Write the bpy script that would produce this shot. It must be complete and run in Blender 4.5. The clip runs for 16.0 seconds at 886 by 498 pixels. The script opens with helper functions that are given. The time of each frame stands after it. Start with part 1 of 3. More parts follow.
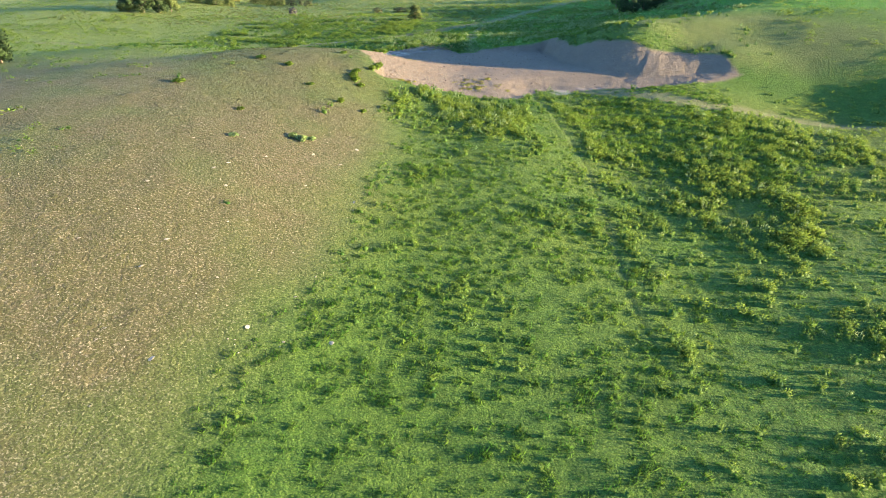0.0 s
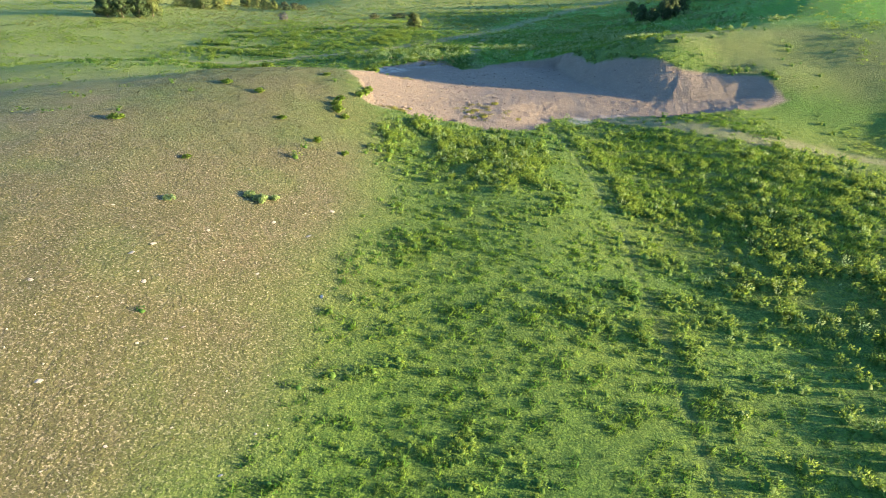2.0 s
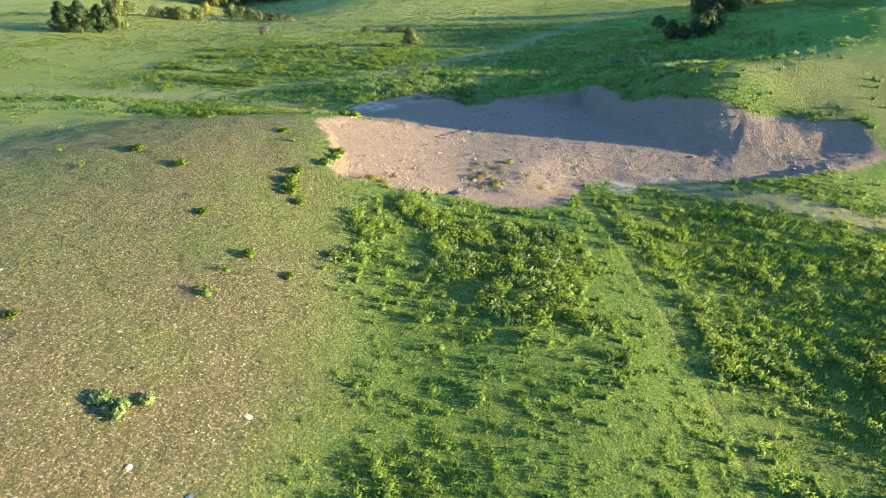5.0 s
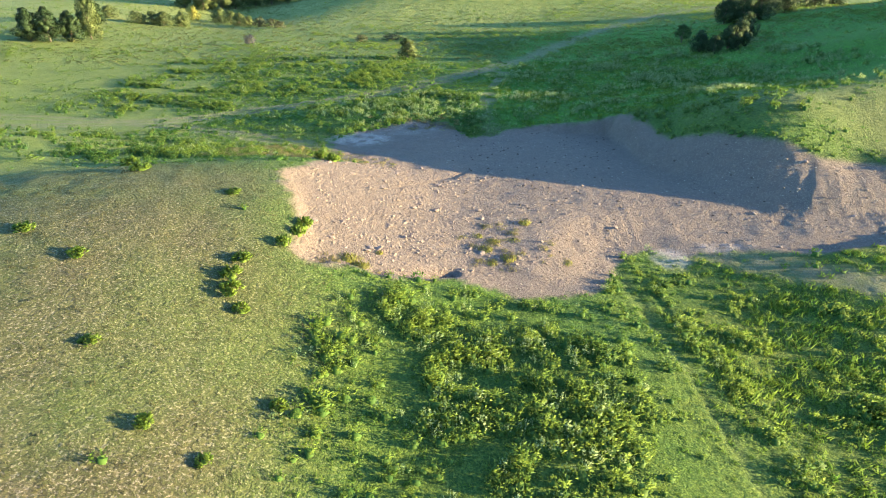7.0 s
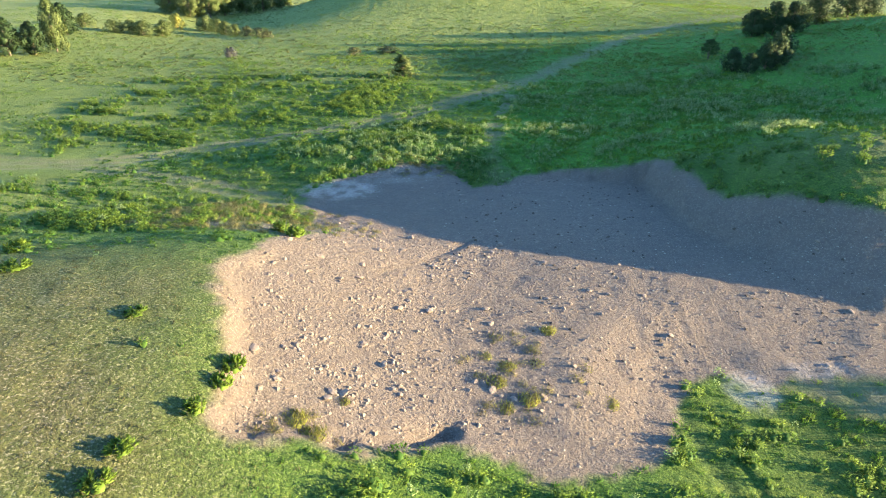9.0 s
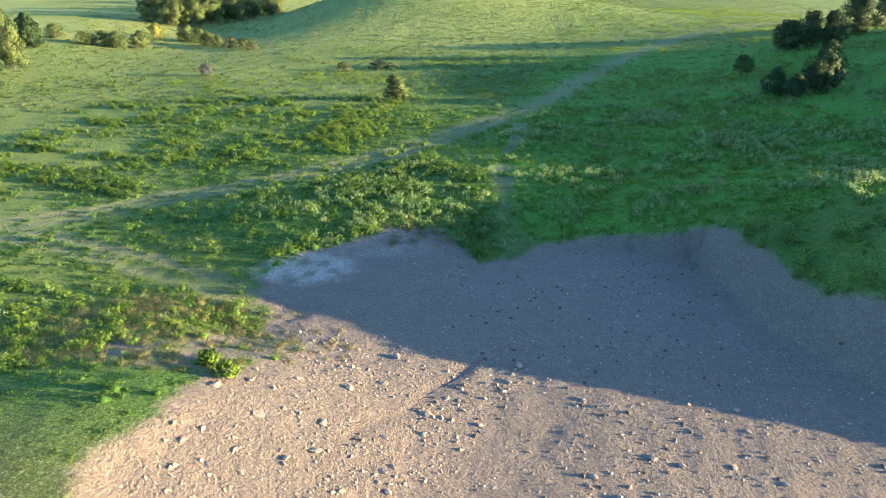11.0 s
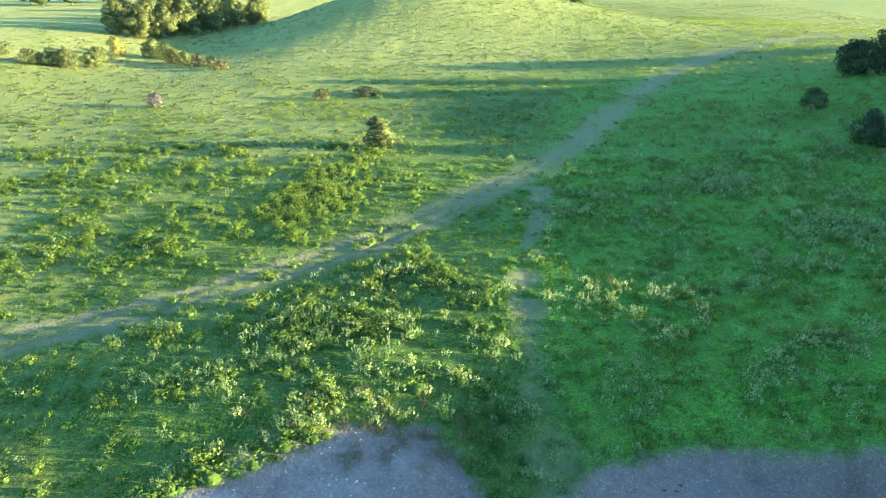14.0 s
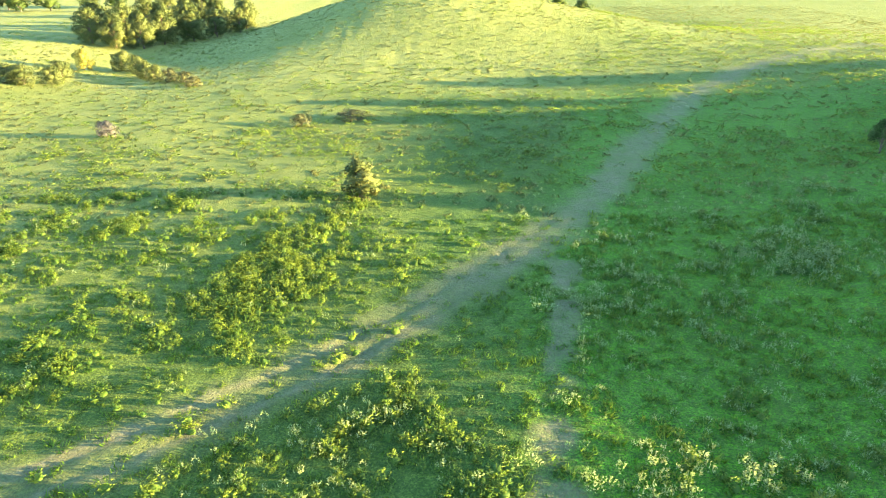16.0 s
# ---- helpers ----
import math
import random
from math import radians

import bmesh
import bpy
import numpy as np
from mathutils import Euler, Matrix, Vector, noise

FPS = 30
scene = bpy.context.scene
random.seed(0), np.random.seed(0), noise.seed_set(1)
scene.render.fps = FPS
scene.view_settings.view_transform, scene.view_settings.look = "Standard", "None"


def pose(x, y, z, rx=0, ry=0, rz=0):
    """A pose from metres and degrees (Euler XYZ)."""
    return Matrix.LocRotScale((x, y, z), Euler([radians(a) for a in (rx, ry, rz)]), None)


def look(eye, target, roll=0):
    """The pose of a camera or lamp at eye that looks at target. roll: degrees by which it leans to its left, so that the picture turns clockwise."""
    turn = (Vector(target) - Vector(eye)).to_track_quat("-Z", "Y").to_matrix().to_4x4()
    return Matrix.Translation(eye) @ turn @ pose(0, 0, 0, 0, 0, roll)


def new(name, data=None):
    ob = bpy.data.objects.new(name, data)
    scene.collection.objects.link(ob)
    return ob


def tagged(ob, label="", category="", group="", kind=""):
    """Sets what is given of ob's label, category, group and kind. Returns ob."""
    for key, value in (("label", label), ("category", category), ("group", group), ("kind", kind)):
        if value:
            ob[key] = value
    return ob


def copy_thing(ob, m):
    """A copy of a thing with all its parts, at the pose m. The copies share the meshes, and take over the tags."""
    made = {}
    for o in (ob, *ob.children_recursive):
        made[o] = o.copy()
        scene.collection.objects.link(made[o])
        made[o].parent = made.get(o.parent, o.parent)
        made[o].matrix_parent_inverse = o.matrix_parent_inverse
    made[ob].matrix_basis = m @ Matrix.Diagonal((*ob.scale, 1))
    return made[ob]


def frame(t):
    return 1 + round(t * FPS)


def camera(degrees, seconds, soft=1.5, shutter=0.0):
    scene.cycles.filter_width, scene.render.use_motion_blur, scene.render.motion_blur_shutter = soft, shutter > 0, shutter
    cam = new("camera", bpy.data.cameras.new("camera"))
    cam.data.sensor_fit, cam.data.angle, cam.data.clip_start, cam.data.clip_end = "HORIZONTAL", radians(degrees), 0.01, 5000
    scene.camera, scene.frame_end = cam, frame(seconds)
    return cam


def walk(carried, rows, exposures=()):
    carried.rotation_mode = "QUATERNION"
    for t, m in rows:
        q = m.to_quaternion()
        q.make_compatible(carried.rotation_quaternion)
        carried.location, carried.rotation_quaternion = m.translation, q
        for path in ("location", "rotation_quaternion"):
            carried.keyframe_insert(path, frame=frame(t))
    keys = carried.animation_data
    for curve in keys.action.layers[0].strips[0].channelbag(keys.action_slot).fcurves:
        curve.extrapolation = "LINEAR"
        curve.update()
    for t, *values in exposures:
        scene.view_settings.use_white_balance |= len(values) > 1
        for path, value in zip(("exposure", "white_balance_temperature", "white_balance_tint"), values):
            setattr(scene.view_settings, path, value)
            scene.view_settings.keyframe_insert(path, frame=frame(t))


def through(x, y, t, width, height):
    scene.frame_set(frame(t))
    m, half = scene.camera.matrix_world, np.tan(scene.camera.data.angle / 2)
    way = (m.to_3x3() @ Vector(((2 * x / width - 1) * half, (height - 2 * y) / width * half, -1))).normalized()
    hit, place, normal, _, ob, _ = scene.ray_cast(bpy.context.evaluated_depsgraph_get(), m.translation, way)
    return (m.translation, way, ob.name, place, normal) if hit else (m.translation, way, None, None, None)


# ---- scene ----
cam = camera(70.0, 16.0, 0.65)
PATH = [
    (0, (0.0, 0.0, 19.97), (0.011, 1.777, 19.051), -0.2),
    (0.5, (0.061, 3.508, 19.979), (0.072, 5.284, 19.06), -0.1),
    (1, (0.124, 7.019, 19.989), (0.134, 8.794, 19.069), -0.0),
    (1.5, (0.19, 10.537, 20.0), (0.2, 12.313, 19.08), 0.0),
    (2, (0.261, 14.065, 20.012), (0.27, 15.841, 19.093), 0.1),
    (2.5, (0.337, 17.603, 20.025), (0.345, 19.38, 19.106), 0.1),
    (3, (0.417, 21.155, 20.036), (0.424, 22.932, 19.118), 0.1),
    (3.5, (0.504, 24.717, 20.043), (0.51, 26.495, 19.127), 0.1),
    (4, (0.591, 28.286, 20.047), (0.595, 30.065, 19.133), 0.0),
    (4.2, (0.625, 29.714, 20.047), (0.629, 31.493, 19.135), 0.0),
    (6.3, (0.875, 44.705, 19.954), (0.873, 46.483, 19.038), 0.1),
    (6.5, (0.902, 46.134, 19.952), (0.899, 47.912, 19.037), 0.1),
    (7, (0.97, 49.706, 19.95), (0.967, 51.485, 19.036), 0.1),
    (7.5, (1.043, 53.279, 19.955), (1.039, 55.058, 19.04), 0.1),
    (8, (1.118, 56.854, 19.968), (1.114, 58.634, 19.055), 0.2),
    (8.5, (1.192, 60.438, 19.989), (1.187, 62.218, 19.077), 0.2),
    (9, (1.255, 64.027, 20.011), (1.249, 65.808, 19.102), 0.2),
    (9.2, (1.278, 65.462, 20.019), (1.273, 67.244, 19.111), 0.2),
    (11.3, (1.37, 80.481, 20.009), (1.363, 82.266, 19.106), 0.0),
    (11.5, (1.379, 81.927, 20.007), (1.372, 83.712, 19.105), -0.0),
    (12, (1.402, 85.545, 20.003), (1.395, 87.329, 19.1), -0.1),
    (12.5, (1.436, 89.172, 19.999), (1.431, 90.957, 19.097), -0.1),
    (13, (1.487, 92.809, 19.996), (1.482, 94.595, 19.095), -0.1),
    (13.5, (1.555, 96.46, 19.994), (1.55, 98.245, 19.093), -0.1),
    (14, (1.639, 100.129, 19.995), (1.634, 101.915, 19.095), -0.1),
    (14.5, (1.728, 103.821, 20.0), (1.724, 105.607, 19.1), -0.1),
    (15, (1.82, 107.538, 20.008), (1.815, 109.324, 19.109), -0.2),
    (15.5, (1.911, 111.267, 20.017), (1.907, 113.053, 19.117), -0.2),
    (16, (2.0, 115.0, 20.026), (1.994, 116.786, 19.127), -0.3),
]
walk(cam, [(t, look(eye, target, roll)) for t, eye, target, roll in PATH],
     [(0, 2.82, 6800, 11), (4, 2.82, 6800, 11), (7, 2.92, 6700, 11), (11, 2.95, 6600, 11), (12.5, 3.2, 6600, 10), (14.5, 3.68, 6950, 8.5), (16, 3.88, 8700, 10)])

# exposure, sky and sun
SUN_EL, SUN_AZ = 7.6, -6.5
world = bpy.data.worlds.new("evening_sky")
scene.world = world
world.use_nodes = True
wn = world.node_tree
sky = wn.nodes.new("ShaderNodeTexSky")
sky.sky_type = "NISHITA"
sky.sun_disc = False
sky.sun_elevation = radians(SUN_EL)
sky.sun_rotation = radians(90 - SUN_AZ)
sky.air_density, sky.dust_density, sky.ozone_density = 1.0, 0.5, 3.8
wn.links.new(sky.outputs["Color"], wn.nodes["Background"].inputs["Color"])
wn.nodes["Background"].inputs["Strength"].default_value = 0.148
sun_data = bpy.data.lights.new("sun", "SUN")
sun_data.energy, sun_data.angle, sun_data.color = 5.0, radians(0.6), (1.0, 0.75, 0.41)
sun = new("sun", sun_data)
_e, _a = radians(SUN_EL), radians(SUN_AZ)
sun.matrix_world = look((0, 0, 80), (-math.cos(_e) * math.cos(_a), -math.cos(_e) * math.sin(_a), 80 - math.sin(_e)))

# ---- materials ----


def material(name):
    m = bpy.data.materials.new(name)
    m.use_nodes = True
    n = m.node_tree.nodes
    return m, n, m.node_tree.links, n["Principled BSDF"]


def node(n, kind, **values):
    x = n.new(kind)
    for k, v in values.items():
        x.inputs[k].default_value = v
    return x


def mix_colour(n, l, fac, a, b):
    """A node output that mixes the colours (or outputs) a and b."""
    x = n.new("ShaderNodeMix")
    x.data_type = "RGBA"
    for sock, v in ((x.inputs[0], fac), (x.inputs[6], a), (x.inputs[7], b)):
        if isinstance(v, bpy.types.NodeSocket):
            l.new(v, sock)
        elif isinstance(v, (int, float)):
            sock.default_value = v
        else:
            sock.default_value = (*v, 1)
    return x.outputs[2]


def noise_out(n, l, scale, detail=4.0, rough=0.55, lo=0.35, hi=0.65, coord=None):
    """Noise in world metres, spread between lo and hi to 0..1."""
    t = node(n, "ShaderNodeTexNoise", Scale=scale, Detail=detail, Roughness=rough)
    if coord is None:
        coord = n.new("ShaderNodeNewGeometry").outputs["Position"]
    l.new(coord, t.inputs["Vector"])
    r = n.new("ShaderNodeMapRange")
    r.inputs["From Min"].default_value, r.inputs["From Max"].default_value = lo, hi
    l.new(t.outputs["Fac"], r.inputs["Value"])
    return r.outputs["Result"]


def attribute(n, name):
    a = n.new("ShaderNodeAttribute")
    a.attribute_name = name
    return a.outputs["Fac"]


def times(n, l, a, b):
    m = n.new("ShaderNodeMath")
    m.operation, m.use_clamp = "MULTIPLY", True
    for sock, v in zip(m.inputs, (a, b)):
        if isinstance(v, bpy.types.NodeSocket):
            l.new(v, sock)
        else:
            sock.default_value = v
    return m.outputs[0]


def bump(n, l, p, height, strength, distance):
    b = node(n, "ShaderNodeBump", Strength=strength, Distance=distance)
    l.new(height, b.inputs["Height"])
    l.new(b.outputs["Normal"], p.inputs["Normal"])


def ground_material():
    m, n, l, p = material("pasture_ground")
    coarse, mid, fine = noise_out(n, l, 0.09), noise_out(n, l, 0.7), noise_out(n, l, 4.2, 6.0, 0.65)
    speck = noise_out(n, l, 8.0, 3.0, 0.6, 0.54, 0.66)
    clods = noise_out(n, l, 2.1, 5.0, 0.65, 0.40, 0.62)
    grain = noise_out(n, l, 10.0, 4.0, 0.7, 0.44, 0.60)
    # short green grass, in two greens with yellowed patches
    green = mix_colour(n, l, coarse, (0.062, 0.152, 0.022), (0.098, 0.188, 0.027))
    green = mix_colour(n, l, times(n, l, mid, 0.4), green, (0.070, 0.125, 0.030))
    green = mix_colour(n, l, attribute(n, "yellowed"), green, (0.128, 0.158, 0.024))
    green = mix_colour(n, l, attribute(n, "lush_shade_lift"), green, (0.066, 0.275, 0.014))
    green = mix_colour(n, l, times(n, l, clods, 0.6), green, (0.034, 0.082, 0.014))
    green = mix_colour(n, l, times(n, l, fine, 0.5), green, (0.024, 0.078, 0.015))
    green = mix_colour(n, l, times(n, l, grain, 0.8), green, (0.018, 0.052, 0.011))
    green = mix_colour(n, l, times(n, l, speck, 0.5), green, (0.15, 0.215, 0.05))
    # thin dry turf on the stony hill
    dry = mix_colour(n, l, mid, (0.126, 0.106, 0.070), (0.100, 0.093, 0.045))
    dry = mix_colour(n, l, times(n, l, coarse, 0.45), dry, (0.096, 0.103, 0.042))
    dry = mix_colour(n, l, times(n, l, clods, 0.75), dry, (0.058, 0.069, 0.024))
    dry = mix_colour(n, l, times(n, l, fine, 0.6), dry, (0.062, 0.071, 0.027))
    # dark grain paints in the small mottled shadows of the turf
    dry = mix_colour(n, l, times(n, l, grain, 0.75), dry, (0.045, 0.044, 0.024))
    dry = mix_colour(n, l, times(n, l, speck, 0.5), dry, (0.34, 0.31, 0.24))
    c = mix_colour(n, l, attribute(n, "pale"), green, dry)
    # ripe, lighter grass of the far slopes
    ripe = mix_colour(n, l, mid, (0.212, 0.240, 0.076), (0.148, 0.190, 0.056))
    ripe = mix_colour(n, l, times(n, l, fine, 0.5), ripe, (0.09, 0.135, 0.026))
    c = mix_colour(n, l, attribute(n, "ripe"), c, ripe)
    # trodden earth of the tracks
    earth = mix_colour(n, l, fine, (0.115, 0.112, 0.072), (0.185, 0.172, 0.122))
    earth = mix_colour(n, l, times(n, l, mid, 0.6), earth, (0.085, 0.128, 0.045))
    c = mix_colour(n, l, attribute(n, "track"), c, earth)
    # bare caliche of the pit
    bare = mix_colour(n, l, mid, (0.164, 0.138, 0.113), (0.134, 0.117, 0.099))
    bare = mix_colour(n, l, times(n, l, coarse, 0.5), bare, (0.178, 0.150, 0.126))
    bare = mix_colour(n, l, times(n, l, clods, 0.5), bare, (0.118, 0.098, 0.084))
    bare = mix_colour(n, l, times(n, l, fine, 0.5), bare, (0.115, 0.094, 0.08))
    bare = mix_colour(n, l, times(n, l, speck, 0.35), bare, (0.31, 0.275, 0.238))
    c = mix_colour(n, l, attribute(n, "bare"), c, bare)
    white = mix_colour(n, l, fine, (0.55, 0.53, 0.49), (0.33, 0.31, 0.28))
    c = mix_colour(n, l, attribute(n, "salt"), c, white)
    l.new(c, p.inputs["Base Color"])
    p.inputs["Roughness"].default_value = 0.95
    p.inputs["Specular IOR Level"].default_value = 0.15
    add = n.new("ShaderNodeMath")
    add.operation = "ADD"
    l.new(fine, add.inputs[0])
    l.new(times(n, l, clods, 0.9), add.inputs[1])
    both = n.new("ShaderNodeMath")
    both.operation = "ADD"
    l.new(add.outputs[0], both.inputs[0])
    l.new(times(n, l, grain, 0.5), both.inputs[1])
    bump(n, l, p, both.outputs[0], 0.75, 0.09)
    return m


def leaf_material(name, dark, light, through=0.42, spread=1.0):
    """Leaves: a tint kept on each plant, small changes leaf by leaf, light showing through."""
    m, n, l, p = material(name)
    isl = n.new("ShaderNodeNewGeometry").outputs["Random Per Island"]
    c = mix_colour(n, l, attribute(n, "tint"), dark, light)
    c = mix_colour(n, l, times(n, l, isl, 0.45 * spread), c, tuple(v * 0.55 for v in dark))
    l.new(c, p.inputs["Base Color"])
    p.inputs["Roughness"].default_value = 0.7
    p.inputs["Specular IOR Level"].default_value = 0.25
    t = n.new("ShaderNodeBsdfTranslucent")
    l.new(c, t.inputs["Color"])
    mixer = node(n, "ShaderNodeMixShader", Fac=through)
    l.new(p.outputs[0], mixer.inputs[1])
    l.new(t.outputs[0], mixer.inputs[2])
    l.new(mixer.outputs[0], n["Material Output"].inputs["Surface"])
    return m


def bark_material():
    m, n, l, p = material("bark")
    f = noise_out(n, l, 9.0, 6.0)
    l.new(mix_colour(n, l, f, (0.07, 0.05, 0.035), (0.17, 0.14, 0.11)), p.inputs["Base Color"])
    p.inputs["Roughness"].default_value = 0.9
    bump(n, l, p, f, 0.7, 0.03)
    return m


def stone_material(name, a, b):
    m, n, l, p = material(name)
    rnd = n.new("ShaderNodeObjectInfo").outputs["Random"]
    f = noise_out(n, l, 6.0, 6.0)
    c = mix_colour(n, l, f, a, b)
    c = mix_colour(n, l, times(n, l, rnd, 0.5), c, tuple(0.62 * v for v in a))
    l.new(c, p.inputs["Base Color"])
    p.inputs["Roughness"].default_value = 0.9
    bump(n, l, p, f, 0.6, 0.03)
    return m


GROUND = ground_material()
BARK = bark_material()
WEED = leaf_material("weed_leaves", (0.042, 0.122, 0.021), (0.178, 0.275, 0.040), 0.40, 0.7)
SAGE = leaf_material("sage_leaves", (0.125, 0.245, 0.080), (0.29, 0.40, 0.17), 0.42, 0.6)
GRASS = leaf_material("grass_blades", (0.056, 0.178, 0.020), (0.155, 0.265, 0.032), 0.42, 0.7)
RIPE = leaf_material("ripe_grass_blades", (0.14, 0.19, 0.055), (0.22, 0.25, 0.085))
STRAW = leaf_material("dry_grass_blades", (0.098, 0.104, 0.036), (0.20, 0.185, 0.085))
PALE_STRAW = leaf_material("straw_blades", (0.20, 0.205, 0.065), (0.35, 0.32, 0.13))
CEDAR = leaf_material("cedar_foliage", (0.015, 0.042, 0.015), (0.038, 0.074, 0.024), 0.15)
LEAFY = leaf_material("tree_leaves", (0.028, 0.075, 0.020), (0.085, 0.15, 0.036), 0.3)
YELLOW = leaf_material("yellow_leaves", (0.20, 0.23, 0.05), (0.36, 0.36, 0.09), 0.4)
GREYTWIG = leaf_material("grey_twigs", (0.062, 0.068, 0.074), (0.115, 0.122, 0.13), 0.1)
OPEN_LEAF = leaf_material("ravine_leaves", (0.055, 0.10, 0.030), (0.15, 0.19, 0.065), 0.3)
RUSSET = leaf_material("russet_leaves", (0.055, 0.075, 0.030), (0.11, 0.125, 0.055), 0.2)
ROCK = stone_material("pit_rock", (0.235, 0.188, 0.150), (0.150, 0.122, 0.099))
CHALK = stone_material("pale_stone", (0.37, 0.335, 0.26), (0.24, 0.215, 0.17))
DUNG = stone_material("dark_clods", (0.05, 0.038, 0.028), (0.09, 0.07, 0.05))

# ---- the lie of the land ----
NEAR_HILLS = [
    (-29.7, 54.3, 40, 38, 5.81),
    (-15.4, 88.2, 13.7, 15.7, 3.28),
    (6.4, 55.5, 19.7, 39.2, -3.51),
    (8, 64.6, 9, 27, 2.1),
    (31.7, 110.2, 10, 19.6, 3.99),
    (49.3, 106.5, 6.4, 7.9, -0.3),
    (61.3, 114.1, 27.8, 17.4, 3.4),
    (68.7, 143.1, 16.7, 12, 3.46),
    (-13.8, 163.8, 43.8, 35.2, 1.34),
    (-43.4, 104.1, 21.4, 12.2, 2.61),
    (54.8, 84.2, 16, 11.4, -2.99),
    (16.4, 123.6, 12.6, 15.4, 1.17),
    (-8.2, 126.5, 13, 9.7, 1.13),
    (6.8, -14.1, 51.4, 38, -3.51),
    (136.8, 145.1, 83.7, 59.5, 8.41),
    (-107.5, 64.1, 73.5, 62.1, 5.63),
    (71.3, 30.7, 40.4, 39.6, -3.04),
    (-9, 99.7, 9, 12.5, 1.68),
    (-12.9, 20.1, 15, 15, -1.61),
    (64, 130, 14, 9, 1.3),
    (38, 101, 7, 4, 0.5),
    (46, 100, 6, 7, 1.3),
    (32, 92.5, 9, 3.6, -0.85),
    (34, 101.5, 6, 3, -1.11),
    (40, 102.5, 5, 4, -0.39),
    (27, 108.5, 4, 4, 1.02),
    (43, 113, 8, 6, 1.74),
    (34, 109, 5, 4, 0.95),
    (45, 94.5, 6, 4, -0.42),
    (31, 89, 8, 4, -0.14),
    (-9.8, 107.5, 3.5, 3.5, -0.63),
    (-9.5, 87, 3, 6, 0.50),
    (-3, 81.5, 5, 3, 0.53),
    (-8, 41, 7, 8, -0.57),
    (7, 137, 8, 9, 0.55),
    (9.5, 147, 6, 6, 0.31),
    (14, 78, 6, 6, 0.49),
    (21, 117, 3, 4, 0.72),
    (46, 182, 14, 10, -0.61),
    (-17, 199, 15, 10, -0.56),
    (26, 124, 5, 4, -0.42),
    (-6, 124.5, 10, 3, 0.46),
    (36, 82, 8, 6, -0.17),
    (51, 122, 12, 9, 1.5),
    (92, 150, 16, 14, 1.4),
    (120, 192, 18, 14, 2.2),
    (30.5, 103.2, 5, 2.5, 1.0),
    (-36, 78, 12, 12, 0.91),
    (-26, 66, 8, 8, 0.22),
    (-27, 88, 9, 8, 0.91),
    (-44, 90, 12, 10, 0.40),
    (55, 106, 9, 7, 0.38),
    (48, 118, 8, 7, 0.41),
    (-27, 146, 10, 8, -0.20),
    (28, 165, 10, 10, -0.30),
    (28, 148, 8, 8, 0.51),
    (18, 141, 7, 7, -0.21),
    (38, 85, 7, 5, 0.29),
    (-10, 67.5, 5, 5, 0.50),
]
FAR_HILLS = [
    (-103, 187.3, 35.4, 60.9, 2.58),
    (-1, 304.9, 50, 37, 12.5),
    (106.9, 193.1, 56.4, 92.8, 6.03),
    (-64.6, 300.2, 25.2, 67.8, -4.2),
    (-134.5, 280.1, 39.4, 58.2, 1.58),
    (66.1, 328.3, 18.2, 23.5, -2.48),
    (43.3, 277.1, 41.4, 24.6, 2.38),
    (-58.3, 389.4, 51, 36.9, -2.69),
    (-10.3, 404.8, 54.9, 30.4, -1.97),
    (150, 172, 35, 34, 10),
]
SLOPE = (-0.65, -0.21, -2.04)
PIT_EDGE = [
    (-11.3, 94), (-9.6, 89.2), (-8.3, 86), (-8, 81.8), (-5, 83), (-2.6, 82.9), (-0.8, 83.9), (1.4, 84.7), (5.4, 83.2), (8.5, 83.4),
    (11.5, 85.4), (13, 88), (14.2, 91), (17, 92), (17.5, 90), (20, 91.4), (24, 91.2), (28, 90), (33, 91), (40, 92.8), (45, 95), (43.5, 99.5),
    (38, 101.3), (33, 101.5), (29, 103.5), (25.5, 107), (22.8, 109.5), (22.2, 114), (20.5, 119.5), (14.5, 120.8), (10.5, 121.2), (7, 119.2),
    (4, 118.2), (2.3, 121), (1.5, 123), (-4, 122.5), (-8.6, 119), (-11, 115.2), (-8.6, 108), (-6, 106), (-9.3, 101), (-10.5, 97),
]
RUT = [(12.8, 90), (13.3, 82), (14.0, 76), (14.6, 68), (14.6, 60), (14.2, 53), (13.8, 47), (13.2, 41.5), (12.7, 35), (13, 28)]
ROAD = [(-60, 118), (-48, 121), (-36, 125), (-29.6, 127.8), (-25, 130.8), (-19.5, 133.3), (-13.5, 137), (-9.5, 140.3), (-3, 145.9), (1, 149.8), (5, 155), (11, 162),
        (17, 171.5), (22.1, 181.6), (30.5, 197), (42, 216), (58, 234), (70, 243), (87, 252), (120, 258), (160, 262)]
SIDE_TRACK = [(-90, 130), (-60, 128), (-44, 126), (-34, 123.5), (-28, 121.3), (-23.5, 119.2), (-19.3, 117.3), (-14, 114.1), (-10.5, 112), (-8, 110.5)]
WASH = [(6.6, 119), (6.6, 124.7), (6.5, 129.2), (6.9, 135.5), (7.8, 143), (9.8, 150), (10.6, 156)]
CRACK = [(3.2, 106), (1.9, 104.4), (0.6, 103.2), (-0.4, 101.4), (-2.2, 100.2), (-3.0, 98.6)]
EAST_PATH = [(20, 92), (25, 88.5), (30, 85.5), (36, 83), (44, 82.5), (54, 79), (70, 72)]


def value_noise(x, y, scale, seed=0, octaves=2):
    """Smooth noise of about 0..1 over plan points."""
    total, gain, out = 0.0, 1.0, 0.0
    for o in range(octaves):
        u, v = np.asarray(x) * scale * 2**o + 17.3 * seed, np.asarray(y) * scale * 2**o - 9.7 * seed
